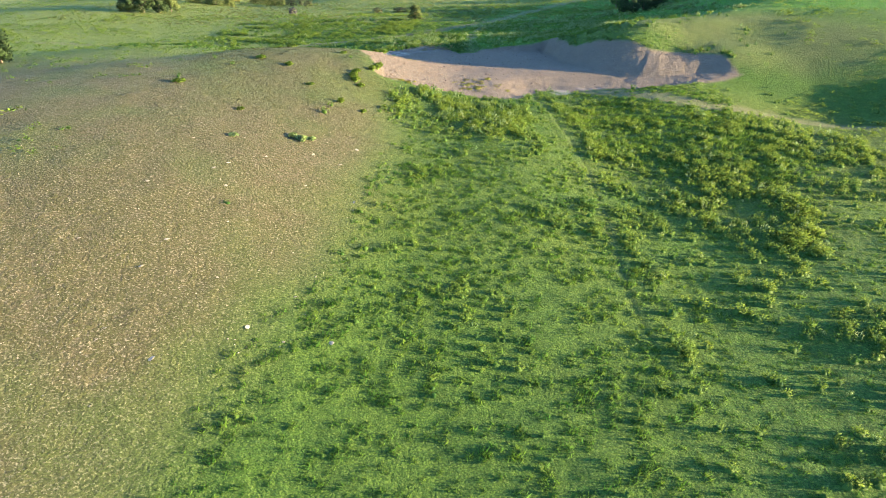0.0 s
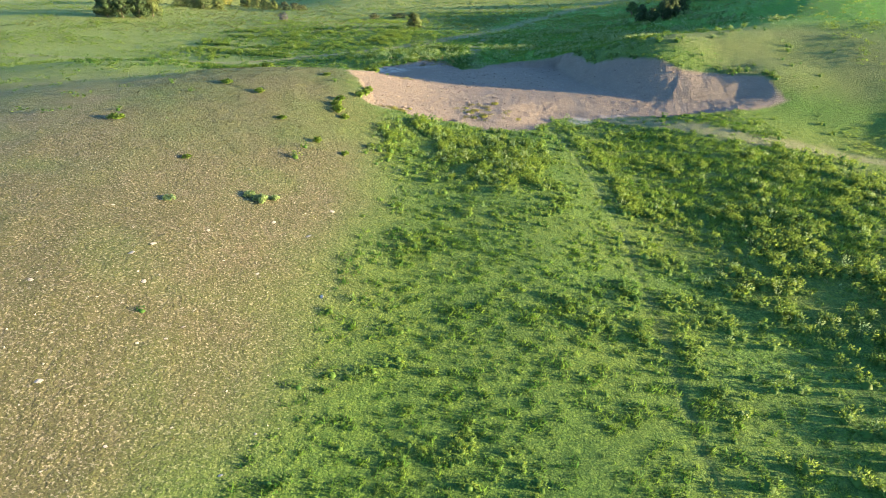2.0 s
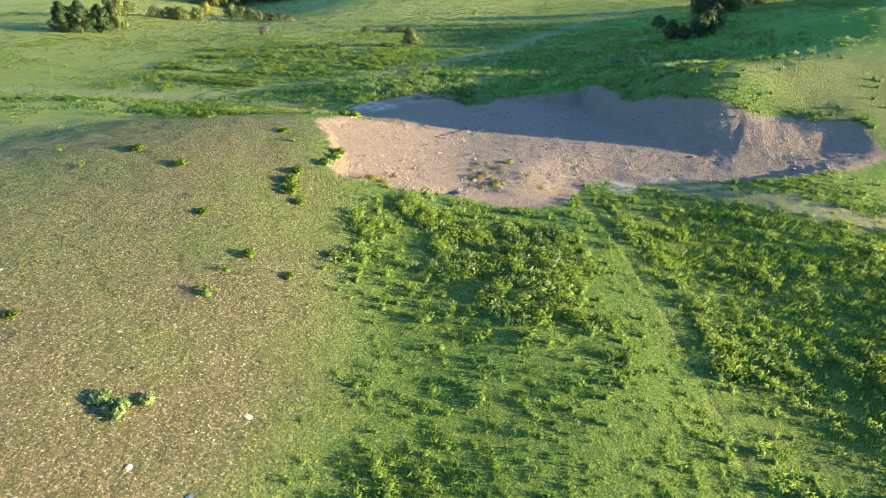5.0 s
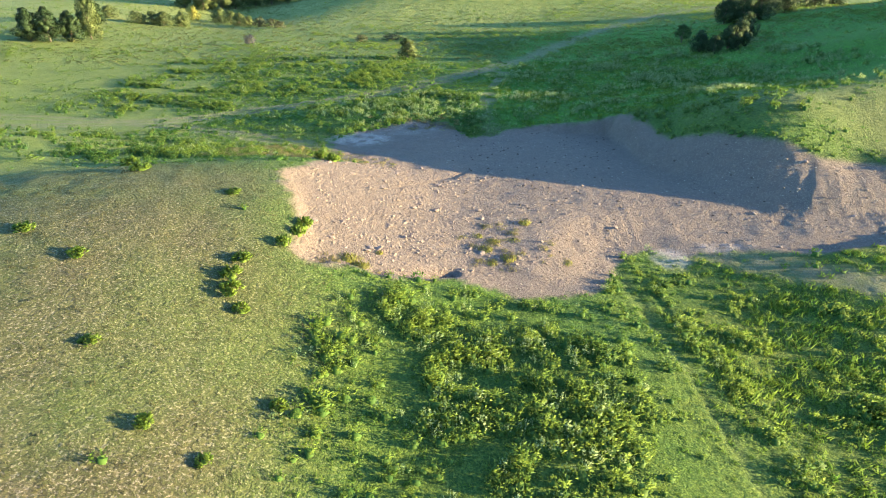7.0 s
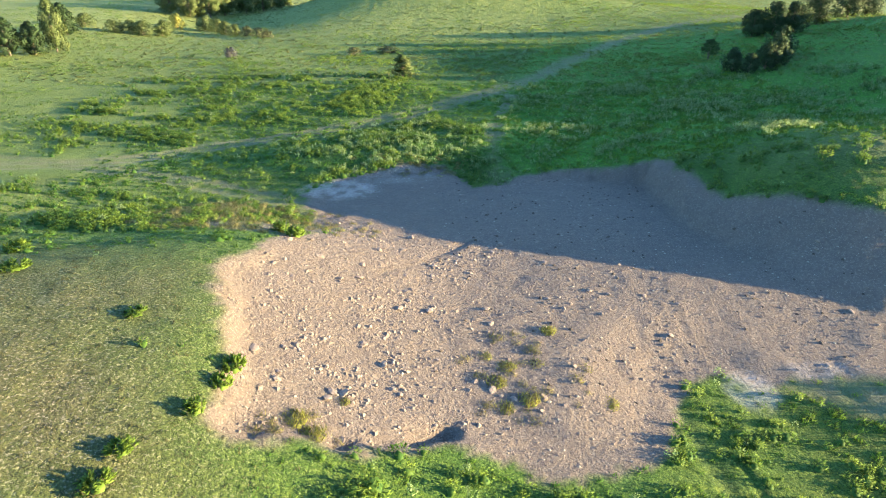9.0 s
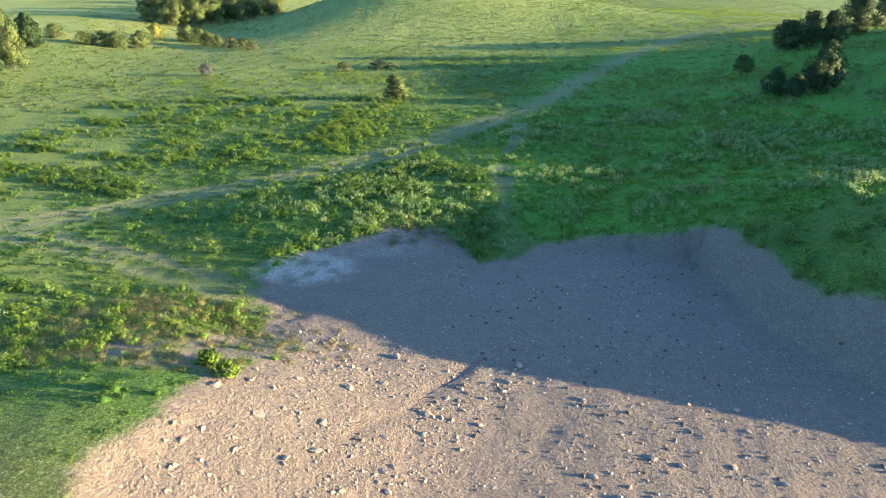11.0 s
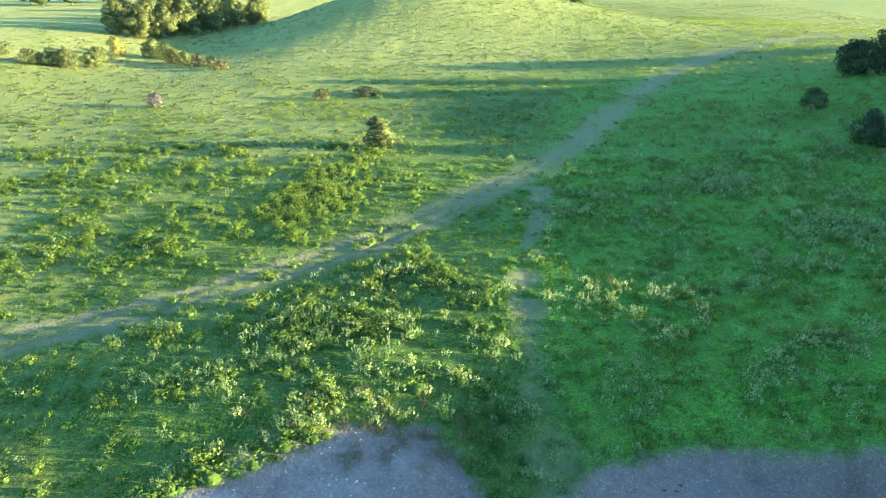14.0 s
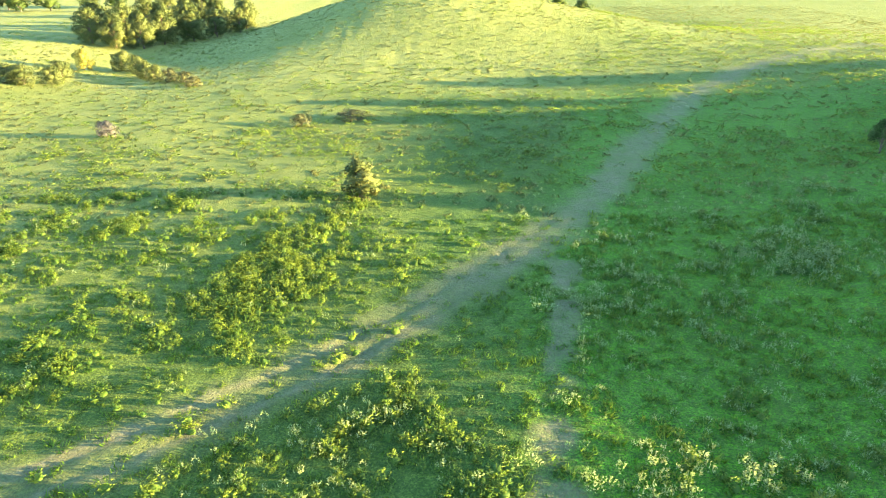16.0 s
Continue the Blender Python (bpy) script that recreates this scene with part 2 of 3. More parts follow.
        i, j = np.floor(u), np.floor(v)
        fu, fv = u - i, v - j
        fu, fv = fu * fu * (3 - 2 * fu), fv * fv * (3 - 2 * fv)
        h = lambda a, b: np.mod(np.sin(a * 127.1 + b * 311.7 + seed * 74.7) * 43758.5453, 1.0)  # noqa: E731
        out = out + gain * ((h(i, j) * (1 - fu) + h(i + 1, j) * fu) * (1 - fv) + (h(i, j + 1) * (1 - fu) + h(i + 1, j + 1) * fu) * fv)
        total, gain = total + gain, gain * 0.5
    return out / total


def smooth(a, b, v):
    t = np.clip((np.asarray(v, float) - a) / (b - a), 0, 1)
    return t * t * (3 - 2 * t)


def line_distance(x, y, line, closed=False):
    """How far plan points lie from a line of points."""
    best = np.full(np.shape(x), 1e9)
    ends = line[1:] + line[:1] if closed else line[1:]
    for (ax, ay), (bx, by) in zip(line, ends):
        dx, dy = bx - ax, by - ay
        t = np.clip(((x - ax) * dx + (y - ay) * dy) / (dx * dx + dy * dy), 0, 1)
        best = np.minimum(best, np.hypot(x - ax - t * dx, y - ay - t * dy))
    return best


def in_pit(x, y):
    """Metres inside the edge of the pit; below zero outside. The edge is a little ragged."""
    inside = np.zeros(np.shape(x), bool)
    for (ax, ay), (bx, by) in zip(PIT_EDGE, PIT_EDGE[1:] + PIT_EDGE[:1]):
        if ay != by:
            inside ^= ((ay > y) != (by > y)) & (x < (bx - ax) * (y - ay) / (by - ay) + ax)
    d = line_distance(x, y, PIT_EDGE, True)
    return np.where(inside, d, -d) + 1.1 * (value_noise(x, y, 0.55, 5, 3) - 0.5) * (1 - 0.7 * smooth(20, 27, x)) + 0.9 * (value_noise(x, y, 1.7, 6, 2) - 0.5) * (1 - 0.8 * smooth(20, 26, x))


def rolling(x, y):
    h = SLOPE[0] + SLOPE[1] * np.clip(x, -200, 200) / 100 + SLOPE[2] * np.clip(y, -60, 420) / 100
    for a, b, r, s, k in NEAR_HILLS + FAR_HILLS:
        h = h + k * np.exp(-(((x - a) / r) ** 2) - ((y - b) / s) ** 2)
    return h


def height(x, y):
    x, y = np.asarray(x, float), np.asarray(y, float)
    h = rolling(x, y)
    p = in_pit(x, y)
    floor = -0.7 - 0.018 * (y - 95) - 1.0 * smooth(7, 22, x) * smooth(101, 93, y) + 0.64 * np.logaddexp(0, (0.5 - x) / 2.0) * smooth(113, 100, y) + 0.6 * smooth(18, 32, x) * smooth(96, 102, y) + 0.10 * (value_noise(x, y, 0.35, 3) - 0.5)
    floor = floor - 0.13 * np.exp(-((line_distance(x, y, CRACK) / 0.22) ** 2))
    floor = floor - 0.7 * np.exp(-((line_distance(x, y, [(-3.2, 83.4), (-1, 84.2), (1.4, 85.6)]) / 0.5) ** 2))
    width = 1.3 + 6.2 * smooth(18, 25, x) * smooth(91, 100, y)
    fan, down = np.arctan2(x - 35.5, 105.5 - y), np.hypot(x - 35.5, 105.5 - y)
    gully = 0.17 * blob(x, y, 33.5, 99.5, 7.5, 4.5) * (value_noise(fan * 14, down * 0.22, 1.0, 8, 2) - 0.5)
    lin = smooth(22, 30, x) * smooth(108, 104, y) * smooth(91, 100, y)
    k = (1 - lin) * smooth(0, width, p) + lin * np.clip(p / 7.0, 0, 1)
    h = h + np.minimum(floor - h, 0) * k + np.maximum(floor - h, 0) * smooth(0.8, 6, p) + gully * k * (1 - k) * 4 * smooth(0.2, 2, p)
    h = h - 0.08 * np.exp(-((line_distance(x, y, RUT) / 0.26) ** 2)) * smooth(0.0, 0.5, value_noise(x, y, 0.3, 9)) * smooth(92, 84, y) - 0.10 * np.exp(-(((line_distance(x - 1.6, y, RUT)) / 0.25) ** 2)) * smooth(92, 84, y) * smooth(60, 70, y)
    h = h - 0.10 * np.exp(-((line_distance(x, y, WASH) / 0.8) ** 2))
    for line in (ROAD, SIDE_TRACK):
        h = h - 0.08 * np.exp(-(((line_distance(x, y, line) - 0.8) / 0.35) ** 2))
    h = h - 0.09 * np.exp(-((line_distance(x - 0.3, y, RUT) / 0.5) ** 2)) * smooth(73, 82, y) * smooth(93, 88, y)
    rough = 1 - 0.6 * smooth(-0.5, 1.5, p)
    near = smooth(-70, -40, x) * smooth(80, 55, x) * smooth(200, 165, y)
    fine = 0.09 * (value_noise(x, y, 1.25, 4, 2) - 0.5) * near * (1 + 0.5 * smooth(0.5, 2, p) * smooth(14, 4, x))
    return h + fine + rough * (0.22 * (value_noise(x, y, 0.16, 1) - 0.5) + 0.12 * (value_noise(x, y, 0.7, 2) - 0.5))


def blob(x, y, cx, cy, rx, ry, edge=0.5, turn=0.0):
    """1 within an oval, 0 outside, with a soft and uneven edge."""
    c, s = math.cos(radians(turn)), math.sin(radians(turn))
    u, v = (x - cx) * c + (y - cy) * s, (y - cy) * c - (x - cx) * s
    d = np.hypot(u / rx, v / ry) + 0.5 * (value_noise(x, y, 0.15, 11, 3) - 0.5)
    return smooth(1 + edge / 2, 1 - edge / 2, d)


def bare_soil(x, y):
    worn = 0.85 * blob(x, y, -11.2, 104.3, 5.0, 2.8) * smooth(0.35, 0.6, value_noise(x, y, 0.8, 23, 3))
    return np.maximum(smooth(-0.35, 0.35, in_pit(x, y)), worn)


def trodden(x, y):
    n = value_noise(x, y, 0.5, 21, 3)
    off = line_distance(x, y, ROAD)
    wheel = smooth(1.0, 0.2, np.abs(off - 1.05) + 0.9 * (n - 0.5))
    single = smooth(142, 158, y)
    road = np.maximum((0.36 + 0.30 * single) * smooth(3.4, 0.8, off + 2.6 * (n - 0.5)), 0.68 * wheel * (1 - 0.6 * single))
    side = smooth(1.0, 0.25, np.abs(line_distance(x, y, SIDE_TRACK) - 0.9) + 1.1 * (n - 0.5)) * 0.6
    wash = (0.66 + 0.1 * smooth(147, 152, y)) * smooth(1.25, 0.2, line_distance(x, y, WASH) + 3.0 * (n - 0.5)) * (0.5 + 0.5 * smooth(128, 134, y))
    rut = smooth(0.55, 0.15, line_distance(x, y, RUT) + 0.5 * (n - 0.5)) * 0.1 * smooth(30, 40, y)
    east = smooth(2.6, 0.8, line_distance(x, y, EAST_PATH) + 2.0 * (n - 0.5)) * 0.7
    return np.clip(np.maximum.reduce([road, side, wash, rut, east]), 0, 1)


def thin_turf(x, y):
    """The stony hill west of the cattle path, thinning northwards."""
    edge = np.interp(y, (18, 34, 46, 58, 70, 92), (-14.5, -8.5, -5.3, -4.0, -4.8, -8.5)) + 4.5 * (value_noise(x, y, 0.12, 31, 3) - 0.5)
    west = smooth(5.0, -6.0, x - edge)
    hill = 1.0 * west * (1 - 0.22 * smooth(56, 74, y)) * smooth(102, 88, y)
    bank = 0.42 * blob(x, y, 52, 106, 20, 11)
    return np.clip(np.maximum(hill, bank) * (0.55 + 0.8 * value_noise(x, y, 0.22, 33, 3)), 0, 1)


def ripe_grass(x, y):
    far = smooth(205, 245, y + 18 * (value_noise(x, y, 0.05, 35) - 0.5)) * (1 - 0.45 * smooth(10, 50, x))
    west = 0.55 * smooth(5, -20, x) * smooth(140, 175, y)
    knoll = 0.15 * blob(x, y, 48, 112, 18, 14)
    plateau = 0.5 * smooth(-18, -32, x) * smooth(74, 96, y)
    return np.clip(np.maximum.reduce([far, west, knoll, plateau]) * (0.6 + 0.6 * value_noise(x, y, 0.2, 36)), 0, 1)


def yellowed(x, y):
    """Yellower turf either side of the cattle path, on the knoll and in farther patches."""
    # east-field and western patches put low sunlight into the turf colour
    k = np.maximum.reduce([0.75 * blob(x, y, 0, 46, 18, 40), 1.0 * blob(x, y, 33, 72, 24, 26), 0.35 * blob(x, y, -12, 82, 14, 18), 0.3 * blob(x, y, 44, 108, 18, 12), 0.75 * smooth(4, -4, x) * smooth(126, 140, y), 1.3 * blob(x, y, -15, 107, 10, 6), 0.9 * blob(x, y, -26, 113, 18, 10)])
    return k * (0.35 + 0.9 * value_noise(x, y, 0.25, 38, 3)) * (0.45 + 0.55 * smooth(22, 50, y))


def lush_shade_lift(x, y):
    """Deep green sward on the east side of the wash, coloured brighter to lift its shade."""
    return smooth(4, 10, x - 0.25 * np.maximum(y - 150, 0)) * smooth(117, 124, y) * smooth(235, 200, y) * (0.65 + 0.5 * value_noise(x, y, 0.2, 45, 3))


def salt(x, y):
    k = np.maximum.reduce([blob(x, y, -8.4, 116.8, 3.4, 2.4), 0.3 * blob(x, y, -4, 120.6, 4.5, 1.8), 0.8 * blob(x, y, 17.5, 90.3, 1.3, 1.5), 0.5 * blob(x, y, 22, 92, 2.5, 0.8)])
    return k * smooth(0.28, 0.62, value_noise(x, y, 1.3, 41, 4)) * 0.46


def raw_mesh(name, verts, faces, mat, attributes=None, shade=True, normals=None):
    """A mesh from arrays: verts (n, 3), faces (m, 3 or 4), and numbers kept on each vertex."""
    me = bpy.data.meshes.new(name)
    verts, faces = np.ascontiguousarray(verts, np.float32), np.ascontiguousarray(faces, np.int32)
    me.vertices.add(len(verts))
    me.vertices.foreach_set("co", verts.ravel())
    me.loops.add(faces.size)
    me.loops.foreach_set("vertex_index", faces.ravel())
    me.polygons.add(len(faces))
    me.polygons.foreach_set("loop_start", np.arange(len(faces), dtype=np.int32) * faces.shape[1])
    me.polygons.foreach_set("use_smooth", np.full(len(faces), shade or normals is not None))
    for key, values in (attributes or {}).items():
        me.attributes.new(key, "FLOAT", "POINT").data.foreach_set("value", np.ascontiguousarray(values, np.float32))
    me.update(calc_edges=True)
    if normals is not None:
        me.attributes.new("custom_normal", "FLOAT_VECTOR", "POINT").data.foreach_set("vector", np.ascontiguousarray(normals, np.float32).ravel())
    me.materials.append(mat)
    return me


def graded(a, b, step, grow, reach):
    """Even steps from a to b, then longer and longer ones out to reach on both sides."""
    out, s, v = [], step, 0.0
    while v < reach:
        s *= grow
        v += s
        out.append(v)
    out = np.array(out)
    return np.concatenate([a - out[::-1], np.arange(a, b + 1e-6, step), b + out])


def build_ground():
    xs, ys = graded(-30, 42, 0.36, 1.10, 1500), graded(26, 156, 0.36, 1.06, 1500)
    xs = np.unique(np.concatenate([xs, np.arange(12.2, 16.4, 0.24), np.arange(27, 40, 0.2)]).round(3))
    gx, gy = np.meshgrid(xs, ys)
    x, y = gx.ravel(), gy.ravel()
    verts = np.stack([x, y, height(x, y)], 1)
    k = np.arange(len(x)).reshape(gx.shape)
    faces = np.stack([k[:-1, :-1], k[:-1, 1:], k[1:, 1:], k[1:, :-1]], -1).reshape(-1, 4)
    cover = {"bare": bare_soil(x, y), "track": trodden(x, y), "pale": thin_turf(x, y), "salt": salt(x, y), "ripe": ripe_grass(x, y), "yellowed": np.clip(yellowed(x, y), 0, 1), "lush_shade_lift": lush_shade_lift(x, y)}
    ob = new("ground", raw_mesh("ground", verts, faces, GROUND, cover))
    tagged(ob, "rolling green pasture with a bare dug pit and worn tracks", "ground", kind="structure")


build_ground()

# ---- plants ----
rng = np.random.default_rng(7)


def leaf_blades(foot, ups, length, width, roll):
    """Narrow pointed leaves, one triangle each: from a foot along ups. Returns verts, faces."""
    n = len(foot)
    side = unit(np.cross(ups, np.stack([np.cos(roll), np.sin(roll), 0.35 * np.ones(n)], 1)))
    length, width = np.broadcast_to(length, n)[:, None], np.broadcast_to(width, n)[:, None]
    v = np.stack([foot + side * width * 0.5, foot + ups * length, foot - side * width * 0.5], 1)
    return v.reshape(-1, 3), np.arange(3 * n).reshape(-1, 3)


def faced(v, f, bend):
    """Turns each leaf so that its front lies on the side to which it bends."""
    a, b, c = v[f[:, 0]], v[f[:, 1]], v[f[:, 2]]
    back = (np.cross(b - a, c - a) * bend).sum(1) < 0
    f = f.copy()
    f[back] = f[back][:, ::-1]
    return v, f, np.repeat(bend, 3, 0)


def unit(v):
    return v / (np.linalg.norm(v, axis=1, keepdims=True) + 1e-9)


def forb(r, leaves, stems, wide, tall, leaf, slim=0.42, inside=True):
    """A bushy weed: many shoots in a rounded mound, narrow leaves up each of them. Returns verts, faces, normals."""
    a, d = r.uniform(0, 2 * np.pi, stems), np.sqrt(r.uniform(0, 1, stems)) * 0.46 * r.uniform(0.75, 1.1, stems)
    top = np.stack([np.cos(a) * d, np.sin(a) * d, (1 - 2.6 * d * d) * r.uniform(0.72, 1.05, stems)], 1)
    k = np.arange(leaves) % stems
    s = r.uniform(0.2, 1.0, leaves)[:, None] ** 0.5
    foot = top[k] * np.concatenate([0.7 + 0.3 * s, 0.7 + 0.3 * s, s], 1)
    b = r.uniform(0, 2 * np.pi, leaves)
    out = np.stack([np.cos(b), np.sin(b), np.zeros(leaves)], 1)
    size = np.array((wide, wide, tall))
    ups = unit(out * (1.1 - 0.6 * s) + top[k] * (1.6, 1.6, 0.0) + (0, 0, 0.6) + r.normal(0, 0.15, (leaves, 3)))
    long = leaf * r.uniform(0.7, 1.3, leaves) * (1.15 - 0.3 * s[:, 0])
    v, f = leaf_blades(foot * size, ups, long, long * slim * r.uniform(0.7, 1.3, leaves), r.uniform(0, 6.3, leaves))
    bend = unit(top[k] * (1.5, 1.5, 0) + out * 0.55 + (0, 0, 1) * (0.4 + 0.5 * s) + r.normal(0, 0.2, (leaves, 3)))
    v, f, bend = faced(v, f, bend)
    if not inside:
        return v, f, bend
    # the close-grown inside of the plant; scattered() colours it darker as inner shade
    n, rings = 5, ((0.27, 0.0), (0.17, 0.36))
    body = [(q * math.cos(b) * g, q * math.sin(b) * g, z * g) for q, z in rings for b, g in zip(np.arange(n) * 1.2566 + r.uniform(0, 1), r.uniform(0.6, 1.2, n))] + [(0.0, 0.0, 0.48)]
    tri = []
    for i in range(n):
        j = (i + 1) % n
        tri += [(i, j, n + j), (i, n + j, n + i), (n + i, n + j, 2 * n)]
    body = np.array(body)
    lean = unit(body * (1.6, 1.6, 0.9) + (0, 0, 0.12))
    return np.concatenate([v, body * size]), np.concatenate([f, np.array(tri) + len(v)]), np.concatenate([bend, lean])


def tuft(r, blades, wide, tall, slim=0.17):
    """A tuft of grass blades. Returns verts, faces, normals."""
    a, d = r.uniform(0, 2 * np.pi, blades), r.uniform(0, 1, blades) ** 0.6 * wide / 2
    at = np.stack([np.cos(a) * d, np.sin(a) * d, np.zeros(blades)], 1)
    b = r.uniform(0, 2 * np.pi, blades)
    ups = unit(np.stack([np.cos(b) * 0.6, np.sin(b) * 0.6, np.ones(blades)], 1))
    v, f = leaf_blades(at, ups, tall * r.uniform(0.5, 1.3, blades), tall * slim * r.uniform(0.7, 1.3, blades), r.uniform(0, 6.3, blades))
    bend = unit(at / wide * 1.1 + ups * 0.5 + (0, 0, 0.6) + r.normal(0, 0.15, (blades, 3)))
    return faced(v, f, bend)


def scattered(name, templates, x, y, wide, tall, tint, mat, label, category):
    """One object of many plants: each plan point takes one of the templates, turned, sized and tinted."""
    n = len(x)
    z, yaw, pick = height(x, y), rng.uniform(0, 2 * np.pi, n), rng.integers(0, len(templates), n)
    vs, fs, ts, ns, base = [], [], [], [], 0
    for k, (v, f, bend) in enumerate(templates):
        i = np.flatnonzero(pick == k)
        c, s = np.cos(yaw[i])[:, None], np.sin(yaw[i])[:, None]
        w = wide[i][:, None]
        px, py = (v[:, 0] * c - v[:, 1] * s) * w + x[i][:, None], (v[:, 0] * s + v[:, 1] * c) * w + y[i][:, None]
        pz = v[:, 2] * tall[i][:, None] + z[i][:, None] - 0.02
        vs.append(np.stack([px, py, pz], -1).reshape(-1, 3))
        ns.append(np.stack([bend[:, 0] * c - bend[:, 1] * s, bend[:, 0] * s + bend[:, 1] * c, bend[:, 2] + 0 * c], -1).reshape(-1, 3))
        fs.append((f[None] + (np.arange(len(i)) * len(v))[:, None, None]).reshape(-1, f.shape[1]) + base)
        # cores keep 0.35 of the tint: shade inside the plant put into colour
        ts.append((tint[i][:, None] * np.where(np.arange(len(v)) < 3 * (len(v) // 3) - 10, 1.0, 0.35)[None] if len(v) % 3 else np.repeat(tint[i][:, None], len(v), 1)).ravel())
        base += len(i) * len(v)
    me = raw_mesh(name, np.concatenate(vs), np.concatenate(fs), mat, {"tint": np.concatenate(ts)}, False, np.concatenate(ns))
    return tagged(new(name, me), label, category, kind="stuff")


def sown(x0, x1, y0, y1, most, density):
    """Random plan points in a box, thinned to density(x, y), in plants to the square metre."""
    n = int((x1 - x0) * (y1 - y0) * most)
    x, y = rng.uniform(x0, x1, n), rng.uniform(y0, y1, n)
    keep = rng.uniform(0, most, n) < density(x, y)
    return x[keep], y[keep]


def open_ground(x, y):
    """1 on turf, 0 on the pit's floor and the worn lines."""
    return (1 - bare_soil(x, y)) * (1 - 0.97 * np.clip(1.3 * trodden(x, y), 0, 1))


def weed_zones(x, y):
    patch = smooth(0.43, 0.57, value_noise(x, y, 0.20, 51, 3))
    fleck = smooth(0.35, 0.62, value_noise(x, y, 0.55, 52, 2))
    d = (0.28 - 0.14 * smooth(15, 11, x) * smooth(66, 56, y)) * fleck
    d = d + 3.2 * blob(x, y, 2, 73.5, 9.5, 10.5) * (0.35 + 0.65 * fleck)
    d = d + 1.9 * blob(x, y, 36, 50, 23, 38) * (0.12 + 0.88 * patch) * (0.3 + 0.7 * fleck)
    d = d + 2.2 * blob(x, y, 17, 84, 5.5, 7) * (0.4 + 0.6 * fleck)
    d = d * (1 - 0.55 * blob(x, y, 36, 82, 15, 10)) + 0.4 * blob(x, y, 30, 80, 14, 9) * (0.3 + 0.7 * fleck)
    d = d + 3.2 * blob(x, y, -4, 130.5, 13.5, 11.5, 0.4, 20) * (0.35 + 0.65 * fleck)
    d = d + 2.9 * smooth(2, -6, x) * smooth(126, 136, y) * smooth(205, 175, y) * (0.15 + 0.85 * patch) * (0.35 + 0.65 * fleck)
    d = d + 2.2 * blob(x, y, -30, 106.5, 20, 7) * (0.25 + 0.75 * fleck)
    d = d + 1.8 * blob(x, y, 37, 145, 15, 22) * (0.05 + 0.95 * patch)
    d = d + 1.8 * smooth(5, 12, x) * smooth(118, 126, y) * fleck * (0.10 + 0.90 * patch)
    d = d + 0.5 * blob(x, y, 36, 112, 9, 6) * (0.3 + 0.7 * fleck) + 1.6 * blob(x, y, 6, 121.5, 5, 4)
    d = d + 0.55 * blob(x, y, 6, 46, 10, 30) * patch + 0.4 * blob(x, y, -11, 80, 3.5, 9) * patch
    d = d * (1 - 0.97 * smooth(0.05, 0.5, thin_turf(x, y)))
    d = d + 3.4 * blob(x, y, -18, 108.5, 9, 6) * (0.3 + 0.7 * fleck)
    d = d * (1 - 0.7 * blob(x, y, -10.5, 105.5, 4.5, 4))
    clump = smooth(0.55, 0.64, value_noise(x, y, 0.42, 54, 2))
    d = d + 3.2 * clump * smooth(6, 11, x) * smooth(120, 126, y)
    grouped = smooth(0.44, 0.58, value_noise(x, y, 0.33, 55, 3))
    d = d * (0.36 + 1.15 * grouped)
    edge = in_pit(x, y)
    d = d + 2.2 * smooth(-2.0, -0.8, edge) * smooth(18, 24, x) * smooth(97, 101, y) * (0.3 + 0.7 * fleck)
    d = d * smooth(0.4, 1.1, line_distance(x - 0.2, y, RUT))
    d = d + 3.6 * np.exp(-((line_distance(x - 2.1, y, RUT) / 0.7) ** 2)) * smooth(60, 72, y) * smooth(91, 88, y) * (0.4 + 0.6 * fleck)
    verge = smooth(2.0, 3.6, line_distance(x, y, ROAD) + 1.5 * (value_noise(x, y, 0.6, 53) - 0.5))
    return 1.22 * d * open_ground(x, y) * (0.12 + 0.88 * verge) * (np.abs(x) < 0.74 * np.hypot(y, 20) + 3)


def stand(x, y):
    """How tall the weeds grow, as a share."""
    small = 0.28 * smooth(14, 10, x) * smooth(64, 56, y)
    return 0.48 - small + 0.3 * smooth(0.44, 0.62, value_noise(x, y, 0.33, 55, 3)) + 0.5 * value_noise(x, y, 0.18, 61, 2) + 0.25 * blob(x, y, 2, 74, 9, 10) + 0.2 * blob(x, y, 36, 50, 24, 40) + 0.2 * blob(x, y, -4, 131, 14, 12)


tr = np.random.default_rng(3)
FORBS = [forb(tr, 112, 22, 1.0, 1.0, 0.135, 0.5) for _ in range(8)]
FAR_FORBS = [forb(tr, 28, 10, 1.0, 1.0, 0.20, 0.6, False) for _ in range(6)]
BUNCHES = [tuft(tr, 60, 0.7, 0.36, 0.07) for _ in range(4)]
TUFTS = [tuft(tr, 20, 1.0, 0.5, 0.2) for _ in range(8)]
SMALL_TUFTS = [tuft(tr, 7, 0.24, 0.07, 0.3) for _ in range(6)]
TUSSOCKS = [tuft(tr, 16, 1.0, 0.45, 0.4) for _ in range(6)]
SPIKES = [forb(tr, 64, 12, 0.8, 1.0, 0.13, 0.5, False) for _ in range(4)]


def tints(x, y, seed=71):
    # added tint brightens plants on the shaded east slope and in under-lit patches
    return np.clip(0.40 + 0.9 * (value_noise(x, y, 0.15, seed, 3) - 0.5) + 0.3 * yellowed(x, y) + 0.4 * blob(x, y, -17, 107, 9, 6) + 0.2 * blob(x, y, 2, 74, 10, 11) + 0.22 * blob(x, y, 33, 66, 22, 30) + 0.15 * smooth(4, -2, x) * smooth(118, 124, y) + 0.30 * smooth(8, 14, x) * smooth(116, 124, y) + rng.normal(0, 0.24, len(x)), 0, 1)


def near_weeds():
    xs, ys = [], []
